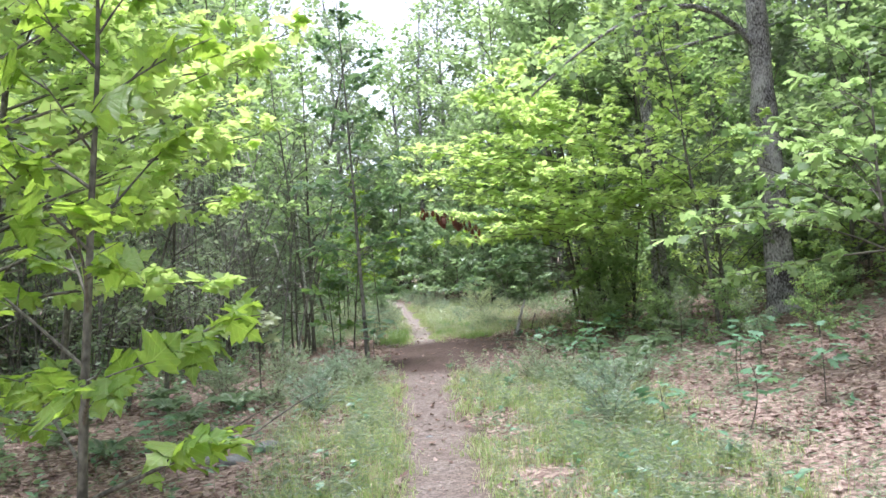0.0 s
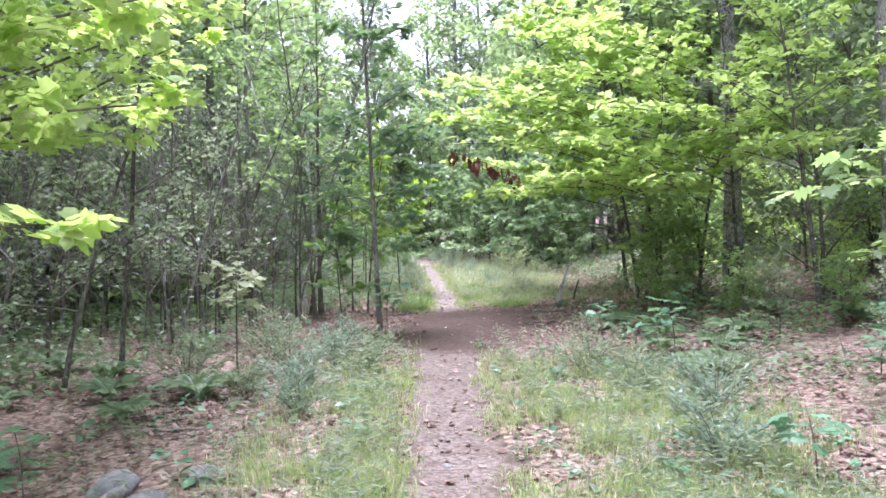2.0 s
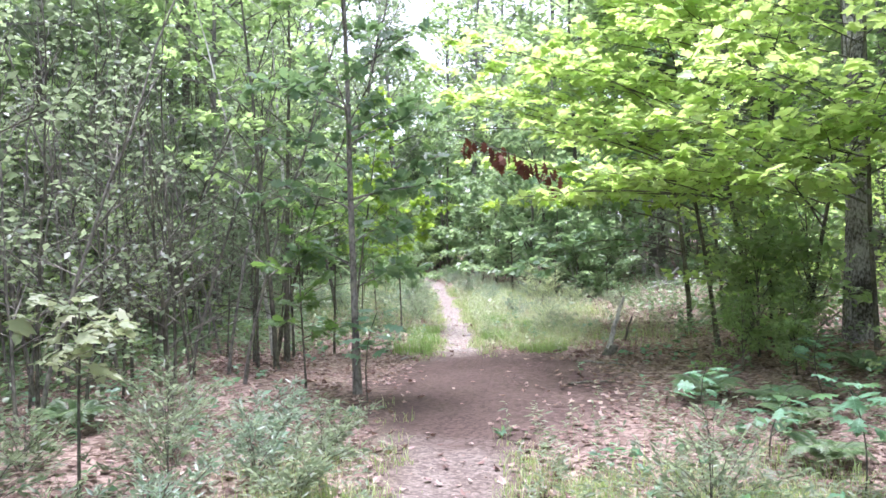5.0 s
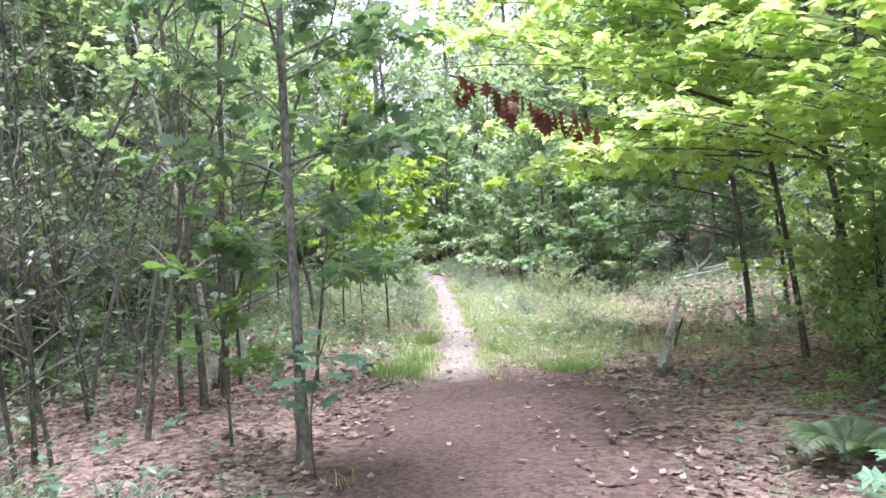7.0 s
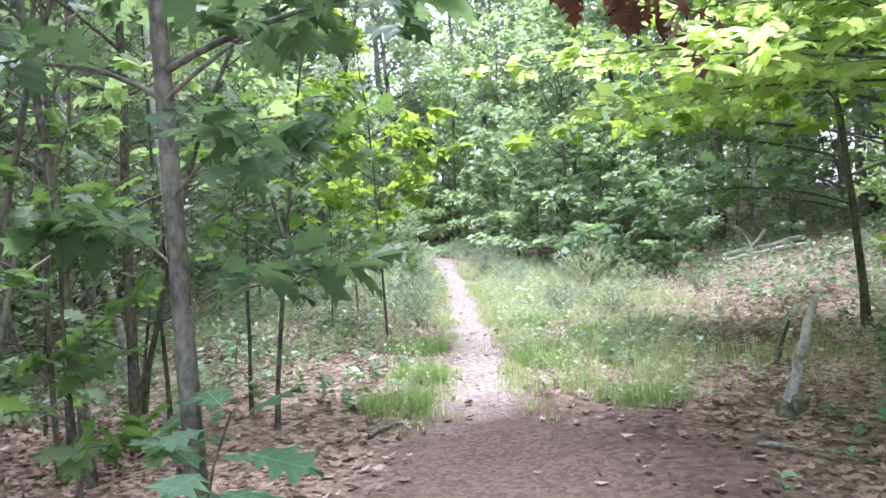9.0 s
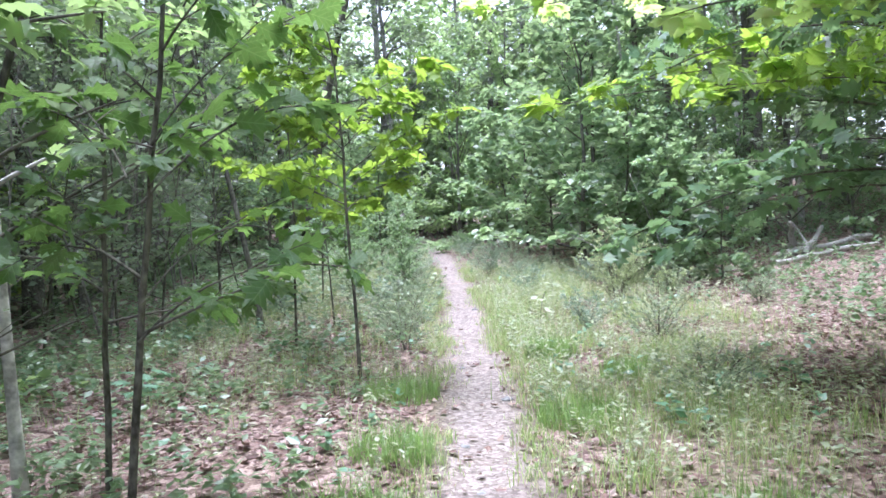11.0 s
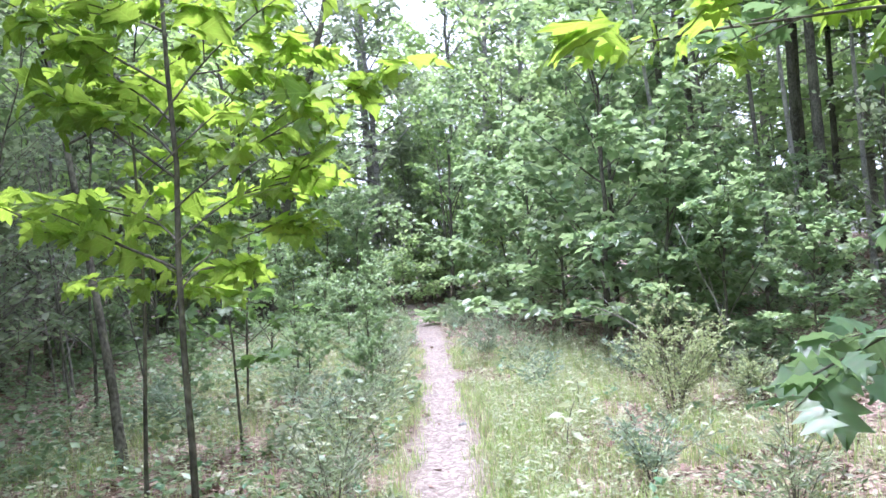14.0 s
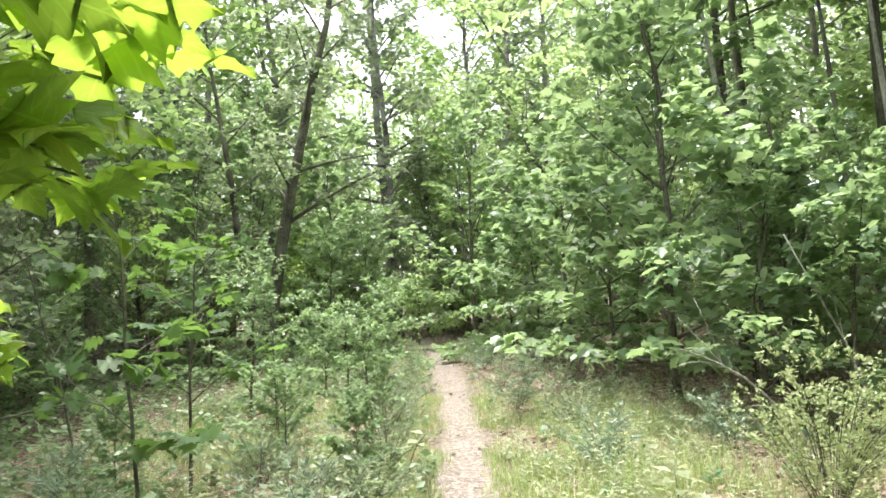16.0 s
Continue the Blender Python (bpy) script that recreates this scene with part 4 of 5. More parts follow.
while k < 95 and tries < 5000:
    tries += 1
    x, y = (rng.uniform(-26, 24), rng.uniform(8, 60)) if tries % 3 else (rng.uniform(-14, 9), rng.uniform(42, 60))
    d = x - path_x(y)
    if (-9 < d < 8 and y < 36) or (-4.5 < d < 4 and y < 43) or (abs(d) < 1.3 and y < 46) or any((x - a) ** 2 + (y - b) ** 2 < 3.5 for a, b in placed):
        continue
    placed.append((x, y))
    plant_at(copy_thing(under[k % 4], Matrix()), x, y, rng.uniform(0, 360))
    k += 1

# denser growth on both sides, shutting out the sky low down
deep = np.random.default_rng(6)
k = tries = 0
while k < 54 and tries < 4000:
    tries += 1
    x, y = (deep.uniform(-16, -7.6), deep.uniform(9, 40)) if k < 30 else (deep.uniform(6.2, 15), deep.uniform(9, 23))
    if (26 < y < 38 and -9.0 < x < 0) or (16 < y < 27 and -6.0 < x < 0) or any((x - a) ** 2 + (y - b) ** 2 < 2.2 for a, b in placed):
        continue
    placed.append((x, y))
    plant_at(copy_thing(under[1 if k < 30 else (k * 3) % 4], Matrix()), x, y, deep.uniform(0, 360), deep.uniform(0.8, 1.25))
    k += 1

# the wood all round: tall trees
forest = []
for k in range(6):
    forest.append(tree("forest_tree", 120 + k, 12 + k, 0.12 + 0.012 * k, SIMPLE, (LEAF_WOOD, LEAF_OAK, LEAF_WOOD, LEAF_GREY, LEAF_OAK, LEAF_WOOD)[k], BARK_OAK if k % 2 else BARK_GREY, n=24, u0=0.22, L0=2.9, L1=1.9,
                       e0=8, e1=60, twigs=10, twig_len=1.3, per=14, size=0.275, flat=0.35, jitter=0.14, kink=0.03, sides=8,
                       label="tall broadleaf forest tree with a full green crown", group="forest trees"))
placed = [(-9.6, 22.5), (-9.8, 29.5), (7.4, 41.0), (-8.8, 16.5), (-7.4, 11.5), (-1.2, 48.0), (2.5, 47.0), (-10.8, 36.0), (-8.6, 43.5), (-5.2, 46.5), (6.4, 45.5), (-11.0, 25.5)]
for k, (x, y) in enumerate(placed):
    plant_at(copy_thing(forest[k % 6], Matrix()), x, y, rng.uniform(0, 360))
for k, (x, y) in enumerate([(-9.0, 46.5), (-6.0, 50.5), (-2.8, 52.0), (0.4, 51.0), (3.6, 49.0), (-11.5, 42.0), (-13.0, 49.0), (6.0, 46.0)]):
    plant_at(copy_thing(forest[(k * 2 + 3) % 6], Matrix()), x, y, rng.uniform(0, 360), 1.25)
    placed.append((x, y))
k = tries = 0
while k < 104 and tries < 6000:
    tries += 1
    x, y = (rng.uniform(-28, 28), rng.uniform(-7, 66)) if tries % 3 else (rng.uniform(-13, 8), rng.uniform(45, 66))
    d = x - path_x(y)
    if (-6.5 < d < 6.5 and y < 20) or (-9 < d < 9.5 and 20 <= y < 43) or (abs(d) < 2.0 and y < 47) or any((x - a) ** 2 + (y - b) ** 2 < 17 for a, b in placed) or (x - 5.2) ** 2 + (y - 15) ** 2 < 30 or abs(x) > 12 - 0 * y and y < -2:
        continue
    placed.append((x, y))
    plant_at(forest[k % 6] if k < 6 else copy_thing(forest[k % 6], Matrix()), x, y, rng.uniform(0, 360))
    k += 1
# high-crowned trees added to shade both sides of the clearing, crowns out of view
canopy = [tree("canopy_tree", 130 + k, 13 + k, 0.085 + 0.02 * k, SIMPLE, LEAF_WOOD, BARK_DARK, n=26, u0=0.45, L0=4.2, L1=2.0, e0=5, e1=55, twigs=12, twig_len=1.3, per=15, size=0.26, flat=0.5, jitter=0.12, kink=0.02,
               label="high-crowned tree with a bare dark trunk, added to shade the wood", category="tree", group="high-crowned trees") for k in range(3)]
for k, (x, y) in enumerate([(2.7, 32.4), (4.8, 30.4), (5.8, 34.0), (7.4, 28.8), (5.2, 32.6), (8.3, 30.2), (7.0, 35.2), (9.4, 25.6), (4.4, 37.4), (7.6, 23.4), (-8.0, 19.4), (-7.4, 24.4), (-8.4, 27.6)]):
    plant_at(canopy[k] if k < 3 else copy_thing(canopy[k % 3], Matrix()), x, y, 83.0 * k)
    placed.append((x, y))
k = tries = 0
while k < 46 and tries < 4000:
    tries += 1
    x, y = ((deep.uniform(-20, -8.5), deep.uniform(8, 46)), (deep.uniform(8.5, 20), deep.uniform(8, 46)), (deep.uniform(-24, 20), deep.uniform(46, 66)))[tries % 3]
    if (-11 < x < -4 and y > 44) or any((x - a) ** 2 + (y - b) ** 2 < 8 for a, b in placed):
        continue
    placed.append((x, y))
    plant_at(copy_thing(forest[(k * 5) % 6], Matrix()), x, y, deep.uniform(0, 360), deep.uniform(0.85, 1.1))
    k += 1


# ---- low plants ----
def fern(seed, size):
    """A fern: arched fronds, each with its pairs of leaflets."""
    rng = np.random.default_rng(seed)
    root = new("fern")
    for k in range(9):
        az, ln = k * 0.72 + rng.normal(0, 0.15), size * rng.uniform(0.75, 1.15)
        d = np.array([math.cos(az), math.sin(az), 0])
        line = bezier((0, 0, 0), d * ln * 0.45 + [0, 0, ln * 0.75], d * ln * 0.95 + [0, 0, ln * rng.uniform(0.2, 0.45)], 18)
        g = Geo()
        tube(g, line, np.linspace(0.004, 0.001, 18), 3)
        tan = unit(np.gradient(line, axis=0))
        side = np.cross(tan, [0, 0, 1.0])
        u = np.linspace(0, 1, 18)[3:]
        wide = ln * 0.36 * np.sin(np.pi * np.clip(u * 0.92 + 0.06, 0, 1)) ** 0.8 * (1.1 - 0.5 * u)
        for s in (1, -1):
            leaves(g, NARROW, line[3:], side[3:] * s + tan[3:] * 0.35 - [0, 0, 0.12], np.cross(side[3:], tan[3:]), wide)
            leaves(g, NARROW, (line[3:] + line[2:-1]) / 2, side[3:] * s + tan[3:] * 0.35 - [0, 0, 0.12], np.cross(side[3:], tan[3:]), wide * 0.95)
        part("frond", g.mesh("frond", LEAF_FERN), root)
    return tagged(root, "fern with arched feathery green fronds on leaf litter", "fern", "ferns")


LEAF_FERN = leaf_material("fern_leaf", (0.11, 0.18, 0.085), (0.155, 0.235, 0.115), (0.22, 0.30, 0.165), (0.31, 0.46, 0.19), 0.35)
ferns = [fern(200 + k, 0.32 + 0.07 * k) for k in range(3)]
spots = [(2.0, 11.0), (2.5, 10.7), (2.9, 11.3), (2.2, 12.0), (3.4, 13.6), (3.7, 12.6), (-2.9, 8.6), (-3.4, 9.4), (-2.6, 9.5), (-4.2, 9.0), (-3.9, 10.5), (-4.8, 11.2), (-3.2, 7.2), (2.3, 12.8), (4.3, 11.4),
         (-3.2, 26.5), (-3.6, 28.0), (-2.8, 29.0), (-4.4, 27.5), (-3.0, 30.6), (1.9, 13.4), (-4.0, 7.9), (-5.0, 9.8), (-3.5, 12.2), (-2.5, 31.5), (-4.6, 30.2), (2.1, 9.6)]
for k, (x, y) in enumerate(spots):
    plant_at(ferns[k] if k < 3 else copy_thing(ferns[k % 3], Matrix()), x, y, rng.uniform(0, 360))


def seedling(name, seed, H, n, leaf, mat, size, label, group, spread=0.16):
    """A single stem with a few large leaves, each its own."""
    rng = np.random.default_rng(seed)
    root = new(name)
    line = bezier((0, 0, -0.03), (rng.normal(0, 0.05), rng.normal(0, 0.05), H * 0.6), (rng.normal(0, 0.1), rng.normal(0, 0.1), H), 6)
    g = Geo()
    tube(g, line, np.linspace(0.006, 0.003, 6), 5)
    part("stem", g.mesh("stem", BARK_DARK), root)
    h = Geo()
    h.add(*leaf)
    me = h.mesh("leaf", mat)
    for k in range(n):
        u = 0.45 + 0.55 * (k + 0.5) / n
        i = min(int(u * 5), 4)
        p = line[i] + (line[i + 1] - line[i]) * (u * 5 - i)
        az = k * 2.4 + rng.normal(0, 0.3)
        d = unit(np.array([math.cos(az), math.sin(az), rng.uniform(-0.25, 0.35)]))
        z = unit(np.array([0, 0, 1.0]) + rng.normal(0, 0.3, 3) - d * d[2])
        x = np.cross(d, z)
        o = part("leaf", me, root)
        q = p + d * rng.uniform(0.2, 1) * spread * 0.5
        o.matrix_local = Matrix([[*(size * rng.uniform(0.7, 1.25) * c), w] for c, w in zip(np.stack([x, d, z], -1), q)] + [[0, 0, 0, 1]])
    return tagged(root, label, "seedling", group)


oaklings = [seedling("oak_seedling", 230 + k, 0.42 + 0.12 * k, 13 + 3 * k, OAK, VEIN_TEAL, 0.17, "oak seedling with broad blue-green lobed leaves", "oak seedlings") for k in range(3)]
spots = [(1.75, 6.6), (2.35, 6.35), (-1.28, 13.4), (1.75, 11.3), (1.5, 11.7), (2.9, 8.0), (3.3, 9.0), (-2.4, 6.3), (1.95, 10.4), (4.0, 10.0), (2.8, 13.0), (3.2, 6.8), (-3.1, 18.8)]
for k, (x, y) in enumerate(spots):
    plant_at(oaklings[k] if k < 3 else copy_thing(oaklings[k % 3], Matrix()), x, y, rng.uniform(0, 360), 1.3 if k == 2 else 1.0)
pales = [seedling("pale_seedling", 245 + k, 0.3 + 0.08 * k, 9 + 2 * k, SIMPLE, LEAF_PALE, 0.13, "low seedling with long pale green leaves", "pale seedlings") for k in range(2)]
for k, (x, y) in enumerate([(-1.75, 22.5), (-2.2, 23.0), (-1.6, 23.4), (-2.6, 24.0), (-2.0, 24.6), (-3.0, 23.0), (-2.4, 25.4), (-1.7, 25.6), (0.1, 24.2), (-0.1, 22.9)]):
    plant_at(pales[k] if k < 2 else copy_thing(pales[k % 2], Matrix()), x, y, rng.uniform(0, 360))
plant_at(tree("maple_sapling", 240, 1.15, 0.009, MAPLE, LEAF_PALE, BARK_DARK, n=8, u0=0.55, L0=0.4, L1=0.2, e0=15, e1=40, twigs=3, twig_len=0.2, per=4, size=0.13, flat=0.85, jitter=0.01,
              twig_wood=True, limb_parts=True, single=True, label="knee-high maple seedling with pale leaves in layers", category="sapling"), -2.55, 10.5)


def clump(name, seed, H, W, stems, leaf, mat, size, per, label, group="", stem_mat=BARK_DARK, category="bush"):
    """Many thin stems fanning from one foot, leafy along their upper parts."""
    rng = np.random.default_rng(seed)
    root = new(name)
    foliage = Geo()
    for k in range(stems):
        az, out = rng.uniform(0, 2 * np.pi), W * math.sqrt(rng.random())
        d = np.array([math.cos(az), math.sin(az), 0])
        h = H * rng.uniform(0.55, 1.1) * (1.05 - 0.4 * out / W)
        a = d * 0.12 * W * rng.random()
        line = bezier(a - [0, 0, 0.02], a + d * out * 0.3 + [0, 0, h * 0.7], a + d * out + [0, 0, h], 6)
        g = Geo()
        tube(g, line, np.linspace(0.004, 0.0015, 6), 3)
        P, A, N, lines = spray(rng, line, 0.12, 6, 0.28 * H, per, 0.3, 0.012, 0.0)
        for x in lines:
            tube(g, x[[0, 3]], [0.002, 0.001], 3)
        part("stem", g.mesh("stem", stem_mat), root)
        leaves(foliage, leaf, P, A + [0, 0, 0.35], N, size * rng.uniform(0.6, 1.3, len(P)))
    part("foliage", foliage.mesh("foliage", mat), root)
    return tagged(root, label, category, group)


LEAF_YELLOW = leaf_material("yellow_green_leaf", (0.26, 0.33, 0.13), (0.35, 0.42, 0.19), (0.47, 0.53, 0.29), (0.52, 0.60, 0.32), 0.4)
LEAF_SILVER = leaf_material("silvery_leaf", (0.13, 0.20, 0.13), (0.19, 0.27, 0.19), (0.32, 0.38, 0.30), (0.34, 0.46, 0.28), 0.38, 0.3)
low = [clump("low_shrub", 250 + k, 0.42 + 0.1 * k, 0.38 + 0.06 * k, 13, NARROW, (LEAF_GREY, LEAF_SILVER, LEAF_GREY)[k], 0.06, 9, "low shrub with narrow grey-green leaves", "low shrubs beside the path") for k in range(3)]
spots = [(-1.25, 10.4), (-1.6, 10.9), (-2.0, 10.5), (-1.3, 11.5), (-1.8, 11.8), (-2.4, 11.4), (-2.2, 9.6), (-1.7, 9.6), (-2.7, 12.2), (-3.2, 11.0), (-1.5, 8.7), (-2.9, 10.0), (1.3, 9.2), (1.7, 8.2), (1.1, 10.3), (2.1, 9.2),
         (1.4, 7.0), (-1.9, 23.6), (-1.7, 22.4), (-2.3, 24.4), (-1.9, 26.0), (-2.9, 25.6), (-3.6, 24.3), (-2.3, 27.6), (-1.5, 24.9), (0.9, 26.2), (-0.3, 27.4), (0.2, 29.4), (-0.2, 25.6),
         (1.8, 24.6), (2.6, 23.4), (-4.6, 25.6), (-2.6, 33.0), (-3.4, 32.0), (-0.8, 32.2), (-1.2, 30.4), (-2.4, 35.0), (-1.6, 28.6), (-2.6, 29.6), (-2.0, 31.2),
         (-0.9, 28.9), (-0.4, 30.6), (-3.0, 34.6), (-1.6, 33.8), (-3.6, 36.4), (-2.2, 37.6), (-1.5, 36.4), (-1.3, 21.4), (0.9, 19.0), (0.4, 22.3), (1.0, 21.4)]
for k, (x, y) in enumerate(spots):
    d = x - float(path_x(y))
    x += (0.65 - abs(d)) * (1 if d > 0 else -1) if abs(d) < 0.65 else 0
    plant_at(low[k] if k < 3 else copy_thing(low[k % 3], Matrix()), x, y, rng.uniform(0, 360))
plant_at(clump("pale_bush", 260, 1.2, 0.5, 30, SIMPLE, LEAF_YELLOW, 0.03, 26, "airy bush with tiny pale yellow-green leaves in the grass"), 0.98, 24.3)
plant_at(clump("pale_bush", 261, 0.55, 0.3, 14, SIMPLE, LEAF_YELLOW, 0.03, 18, "small airy bush with pale yellow-green leaves"), 1.7, 24.6)


# ---- dead wood and stones ----
def stick(name, pts, r0, r1, mat, label, category, side_twigs=0, seed=0):
    rng = np.random.default_rng(seed)
    root = new(name)
    pts = np.array(pts, float)
    g = Geo()
    line = bezier(pts[0], pts[1], pts[2], 9) + rng.normal(0, r0 * 0.35, (9, 3))
    tube(g, line, np.linspace(r0, r1, 9), 8, 0.08, rng)
    part("stem", g.mesh("stem", mat), root)
    for k in range(side_twigs):
        i = rng.integers(2, 8)
        d = unit(rng.normal(size=3) + unit(line[8] - line[0]) + [0, 0, 0.4])
        g = Geo()
        tube(g, bezier(line[i], line[i] + d * 0.2, line[i] + d * rng.uniform(0.3, 0.6) + rng.normal(0, 0.06, 3), 5), np.linspace(r1 * 0.8, 0.002, 5), 4)
        part("twig", g.mesh("twig", mat), root)
    return tagged(root, label, category)


def on(x, y, up=0.0):
    return (x, y, float(height(x, y)) + up)


stick("snag", [on(1.42, 16.25, -0.05), on(1.44, 16.25, 0.42), on(1.66, 16.33, 0.76)], 0.045, 0.02, BARK_PALE, "broken grey stump of a sapling on leaf litter", "stump", 0, 1)
stick("root_lump", [on(1.34, 16.2, 0.0), on(1.40, 16.22, 0.07), on(1.46, 16.24, 0.12)], 0.055, 0.04, BARK_DARK, "dark rotten wood at the foot of a grey stump", "dead wood", 0, 4)
stick("snag", [on(1.9, 17.9, -0.05), on(1.9, 17.9, 0.2), on(2.0, 17.9, 0.34)], 0.022, 0.012, BARK_DARK, "short dark broken stem on leaf litter", "stump", 0, 2)
for k, (a, b, c, r) in enumerate([((4.0, 27.0, 0.06), (4.6, 26.8, 0.12), (5.3, 26.6, 0.16), 0.06), ((4.2, 26.4, 0.05), (4.5, 26.9, 0.2), (4.9, 27.4, 0.35), 0.05), ((3.7, 26.2, 0.05), (4.4, 26.2, 0.1), (5.2, 26.1, 0.1), 0.045),
                                  ((4.3, 27.3, 0.05), (4.25, 27.0, 0.4), (4.1, 26.7, 0.6), 0.06)]):
    stick("log", [on(*a), on(*b), on(*c)], r, r * 0.7, BARK_PALE, "weathered grey fallen log on the bank", "log", 1, 10 + k)["group"] = "fallen logs"
stick("dead_branch", [on(1.35, 25.4, -0.02), on(1.0, 25.3, 0.75), on(0.35, 25.2, 0.95)], 0.014, 0.005, BARK_PALE, "bare pale dead branch arching from the grass", "branch", 4, 21)
stick("dead_branch", [on(2.1, 26.2, -0.02), on(1.95, 26.3, 0.8), on(1.55, 26.5, 1.75)], 0.016, 0.006, BARK_PALE, "bare pale dead branch standing among young oaks", "branch", 3, 22)
for k, (x, y, dx, dy) in enumerate([(1.0, 15.6, 0.55, -0.35), (0.7, 14.2, 0.5, 0.2), (-1.9, 12.6, 0.4, 0.3), (2.2, 16.4, 0.5, 0.1), (-2.7, 8.2, 0.6, 0.1), (-1.6, 17.0, 0.3, 0.2), (1.9, 14.6, 0.4, -0.3), (2.9, 21.3, 0.7, 0.2),
                                    (-1.3, 16.2, 0.15, 0.35), (3.0, 9.6, 0.5, -0.2)]):
    stick("fallen_stick", [on(x, y, 0.015), on(x + dx / 2, y + dy / 2, 0.03), on(x + dx, y + dy, 0.015)], 0.014, 0.007, BARK_DARK if k % 2 else BARK_GREY, "fallen stick lying on the leaf litter", "stick", 1, 30 + k)["group"] = "fallen sticks"


def rock(x, y, size, seed):
    rng = np.random.default_rng(seed)
    bm = bmesh.new()
    bmesh.ops.create_icosphere(bm, subdivisions=3, radius=1.0)
    off = rng.uniform(0, 50, 3)
    for v in bm.verts:
        k = 1 + 0.35 * noise.noise(Vector(v.co) * 1.3 + Vector(off)) + 0.1 * noise.noise(Vector(v.co) * 4 + Vector(off))
        v.co = Vector((v.co.x * 1.25, v.co.y, v.co.z * 0.62)) * k * size
    for f in bm.faces:
        f.smooth = True
    me = bpy.data.meshes.new("rock")
    bm.to_mesh(me)
    bm.free()
    me.materials.append(STONE)
    ob = new("rock", me)
    ob.matrix_basis = pose(x, y, float(height(x, y)) + size * 0.12, 0, 0, rng.uniform(0, 360))
    tagged(ob, "grey field stone half sunk in leaf litter", "rock", "stones beside the path")


for k, (x, y, sz) in enumerate([(-2.17, 6.85, 0.14), (-1.68, 6.98, 0.11), (-1.87, 6.6, 0.09), (1.35, 19.5, 0.1), (-0.6, 6.2, 0.035), (-0.25, 7.4, 0.03), (0.1, 6.9, 0.025), (-0.75, 18.2, 0.03), (-0.5, 19.4, 0.04), (-0.9, 20.4, 0.03), (0.35, 17.0, 0.04), (-0.62, 17.4, 0.025), (-0.95, 24.2, 0.04)]):
    rock(x, y, sz, 300 + k)


# ---- litter, grass and weeds ----
def scatter(rng, count, x0, x1, y0, y1, weight):
    X, Y = [], []
    n = 0
    while n < count:
        x, y = rng.uniform(x0, x1, count), rng.uniform(y0, y1, count)
        ok = rng.random(count) < weight(x, y)
        X.append(x[ok])
        Y.append(y[ok])
        n += ok.sum()
    return np.concatenate(X)[:count], np.concatenate(Y)[:count]


def off_path(x, y):
    return np.clip((np.abs(x - path_x(y)) - path_half(y) * (0.82 + 0.25 * np.sin(3.1 * y + 2 * np.sign(x - path_x(y))) * np.sin(1.3 * y + 1))) / 0.24, 0, 1)


def leafy_patch(x, y):
    """Spots in the clearing where dead leaves lie bare of grass."""
    out = 0 * x
    for px, py, rx, ry in ((-2.6, 22.6, 0.9, 1.1), (-3.4, 20.2, 0.9, 1.3), (2.1, 24.6, 0.9, 0.8), (1.2, 22.2, 0.5, 0.7), (3.2, 21.6, 0.9, 0.8), (-1.6, 19.2, 0.4, 0.8), (1.9, 20.4, 1.0, 0.8), (0.5, 21.0, 0.35, 0.4), (0.2, 23.4, 0.5, 0.5), (1.9, 19.0, 0.9, 0.8)):
        out = np.maximum(out, np.clip(1.6 - 1.6 * (((x - px) / rx) ** 2 + ((y - py) / ry) ** 2), 0, 1))
    return out


def lay_litter():
    rng = np.random.default_rng(400)
    g = Geo()
    w = lambda x, y: np.clip(1 - 0.5 * grassiness(x, y), 0.12, 1) * np.clip(0.12 + off_path(x, y), 0, 1) * (1 - 0.88 * bare_shade(x, y)) * (0.55 + 0.45 * np.sin(1.9 * x + 0.7 * y) * np.sin(1.3 * y - 0.8 * x))
    spots_w = lambda x, y: leafy_patch(x, y) * off_path(x, y)
    for tmpl, cnt, box in ((STAR, 15000, (-4.5, 5.5, 3.5, 22)), (SIMPLE, 46000, (-9, 9, 3, 40)), (STAR, 3600, (-4.5, 4.5, 17.5, 26))):
        x, y = scatter(rng, cnt, *box, spots_w if cnt == 3600 else w)
        az = rng.uniform(0, 2 * np.pi, cnt)
        tilt = rng.normal(0, 0.22, cnt)
        pos = np.stack([x, y, height(x, y) + rng.uniform(0.012, 0.035, cnt)], -1)
        leaves(g, (tmpl[0] * [1, 1, -1.3], tmpl[1]), pos, np.stack([np.cos(az), np.sin(az), tilt], -1), np.array([0, 0, 1.0]) + rng.normal(0, 0.28, (cnt, 3)), rng.uniform(0.045, 0.088, cnt))
    tagged(new("leaf_litter", g.mesh("leaf_litter", LITTER, False)), "fallen brown and tan leaves scattered over the ground", "leaf litter", kind="stuff")


def lay_debris():
    """Crumbs of leaf, twig and grit trodden into the path."""
    rng = np.random.default_rng(405)
    g = Geo()
    y = rng.uniform(2.5, 40, 2600)
    x = path_x(y) + rng.normal(0, 0.75, 2600) * np.minimum(path_half(y), 0.32)
    keep = rng.random(2600) > 1.5 * bare_shade(x, y)
    x, y = x[keep], y[keep]
    n = len(x)
    az = rng.uniform(0, 2 * np.pi, n)
    pos = np.stack([x, y, height(x, y) + 0.014], -1)
    leaves(g, SIMPLE, pos, np.stack([np.cos(az), np.sin(az), 0 * az], -1), np.array([0, 0, 1.0]) + rng.normal(0, 0.2, (n, 3)), rng.uniform(0.012, 0.032, n))
    tagged(new("path_debris", g.mesh("path_debris", LITTER, False)), "crumbs of dead leaves trodden into the dirt path", "leaf litter", kind="stuff")


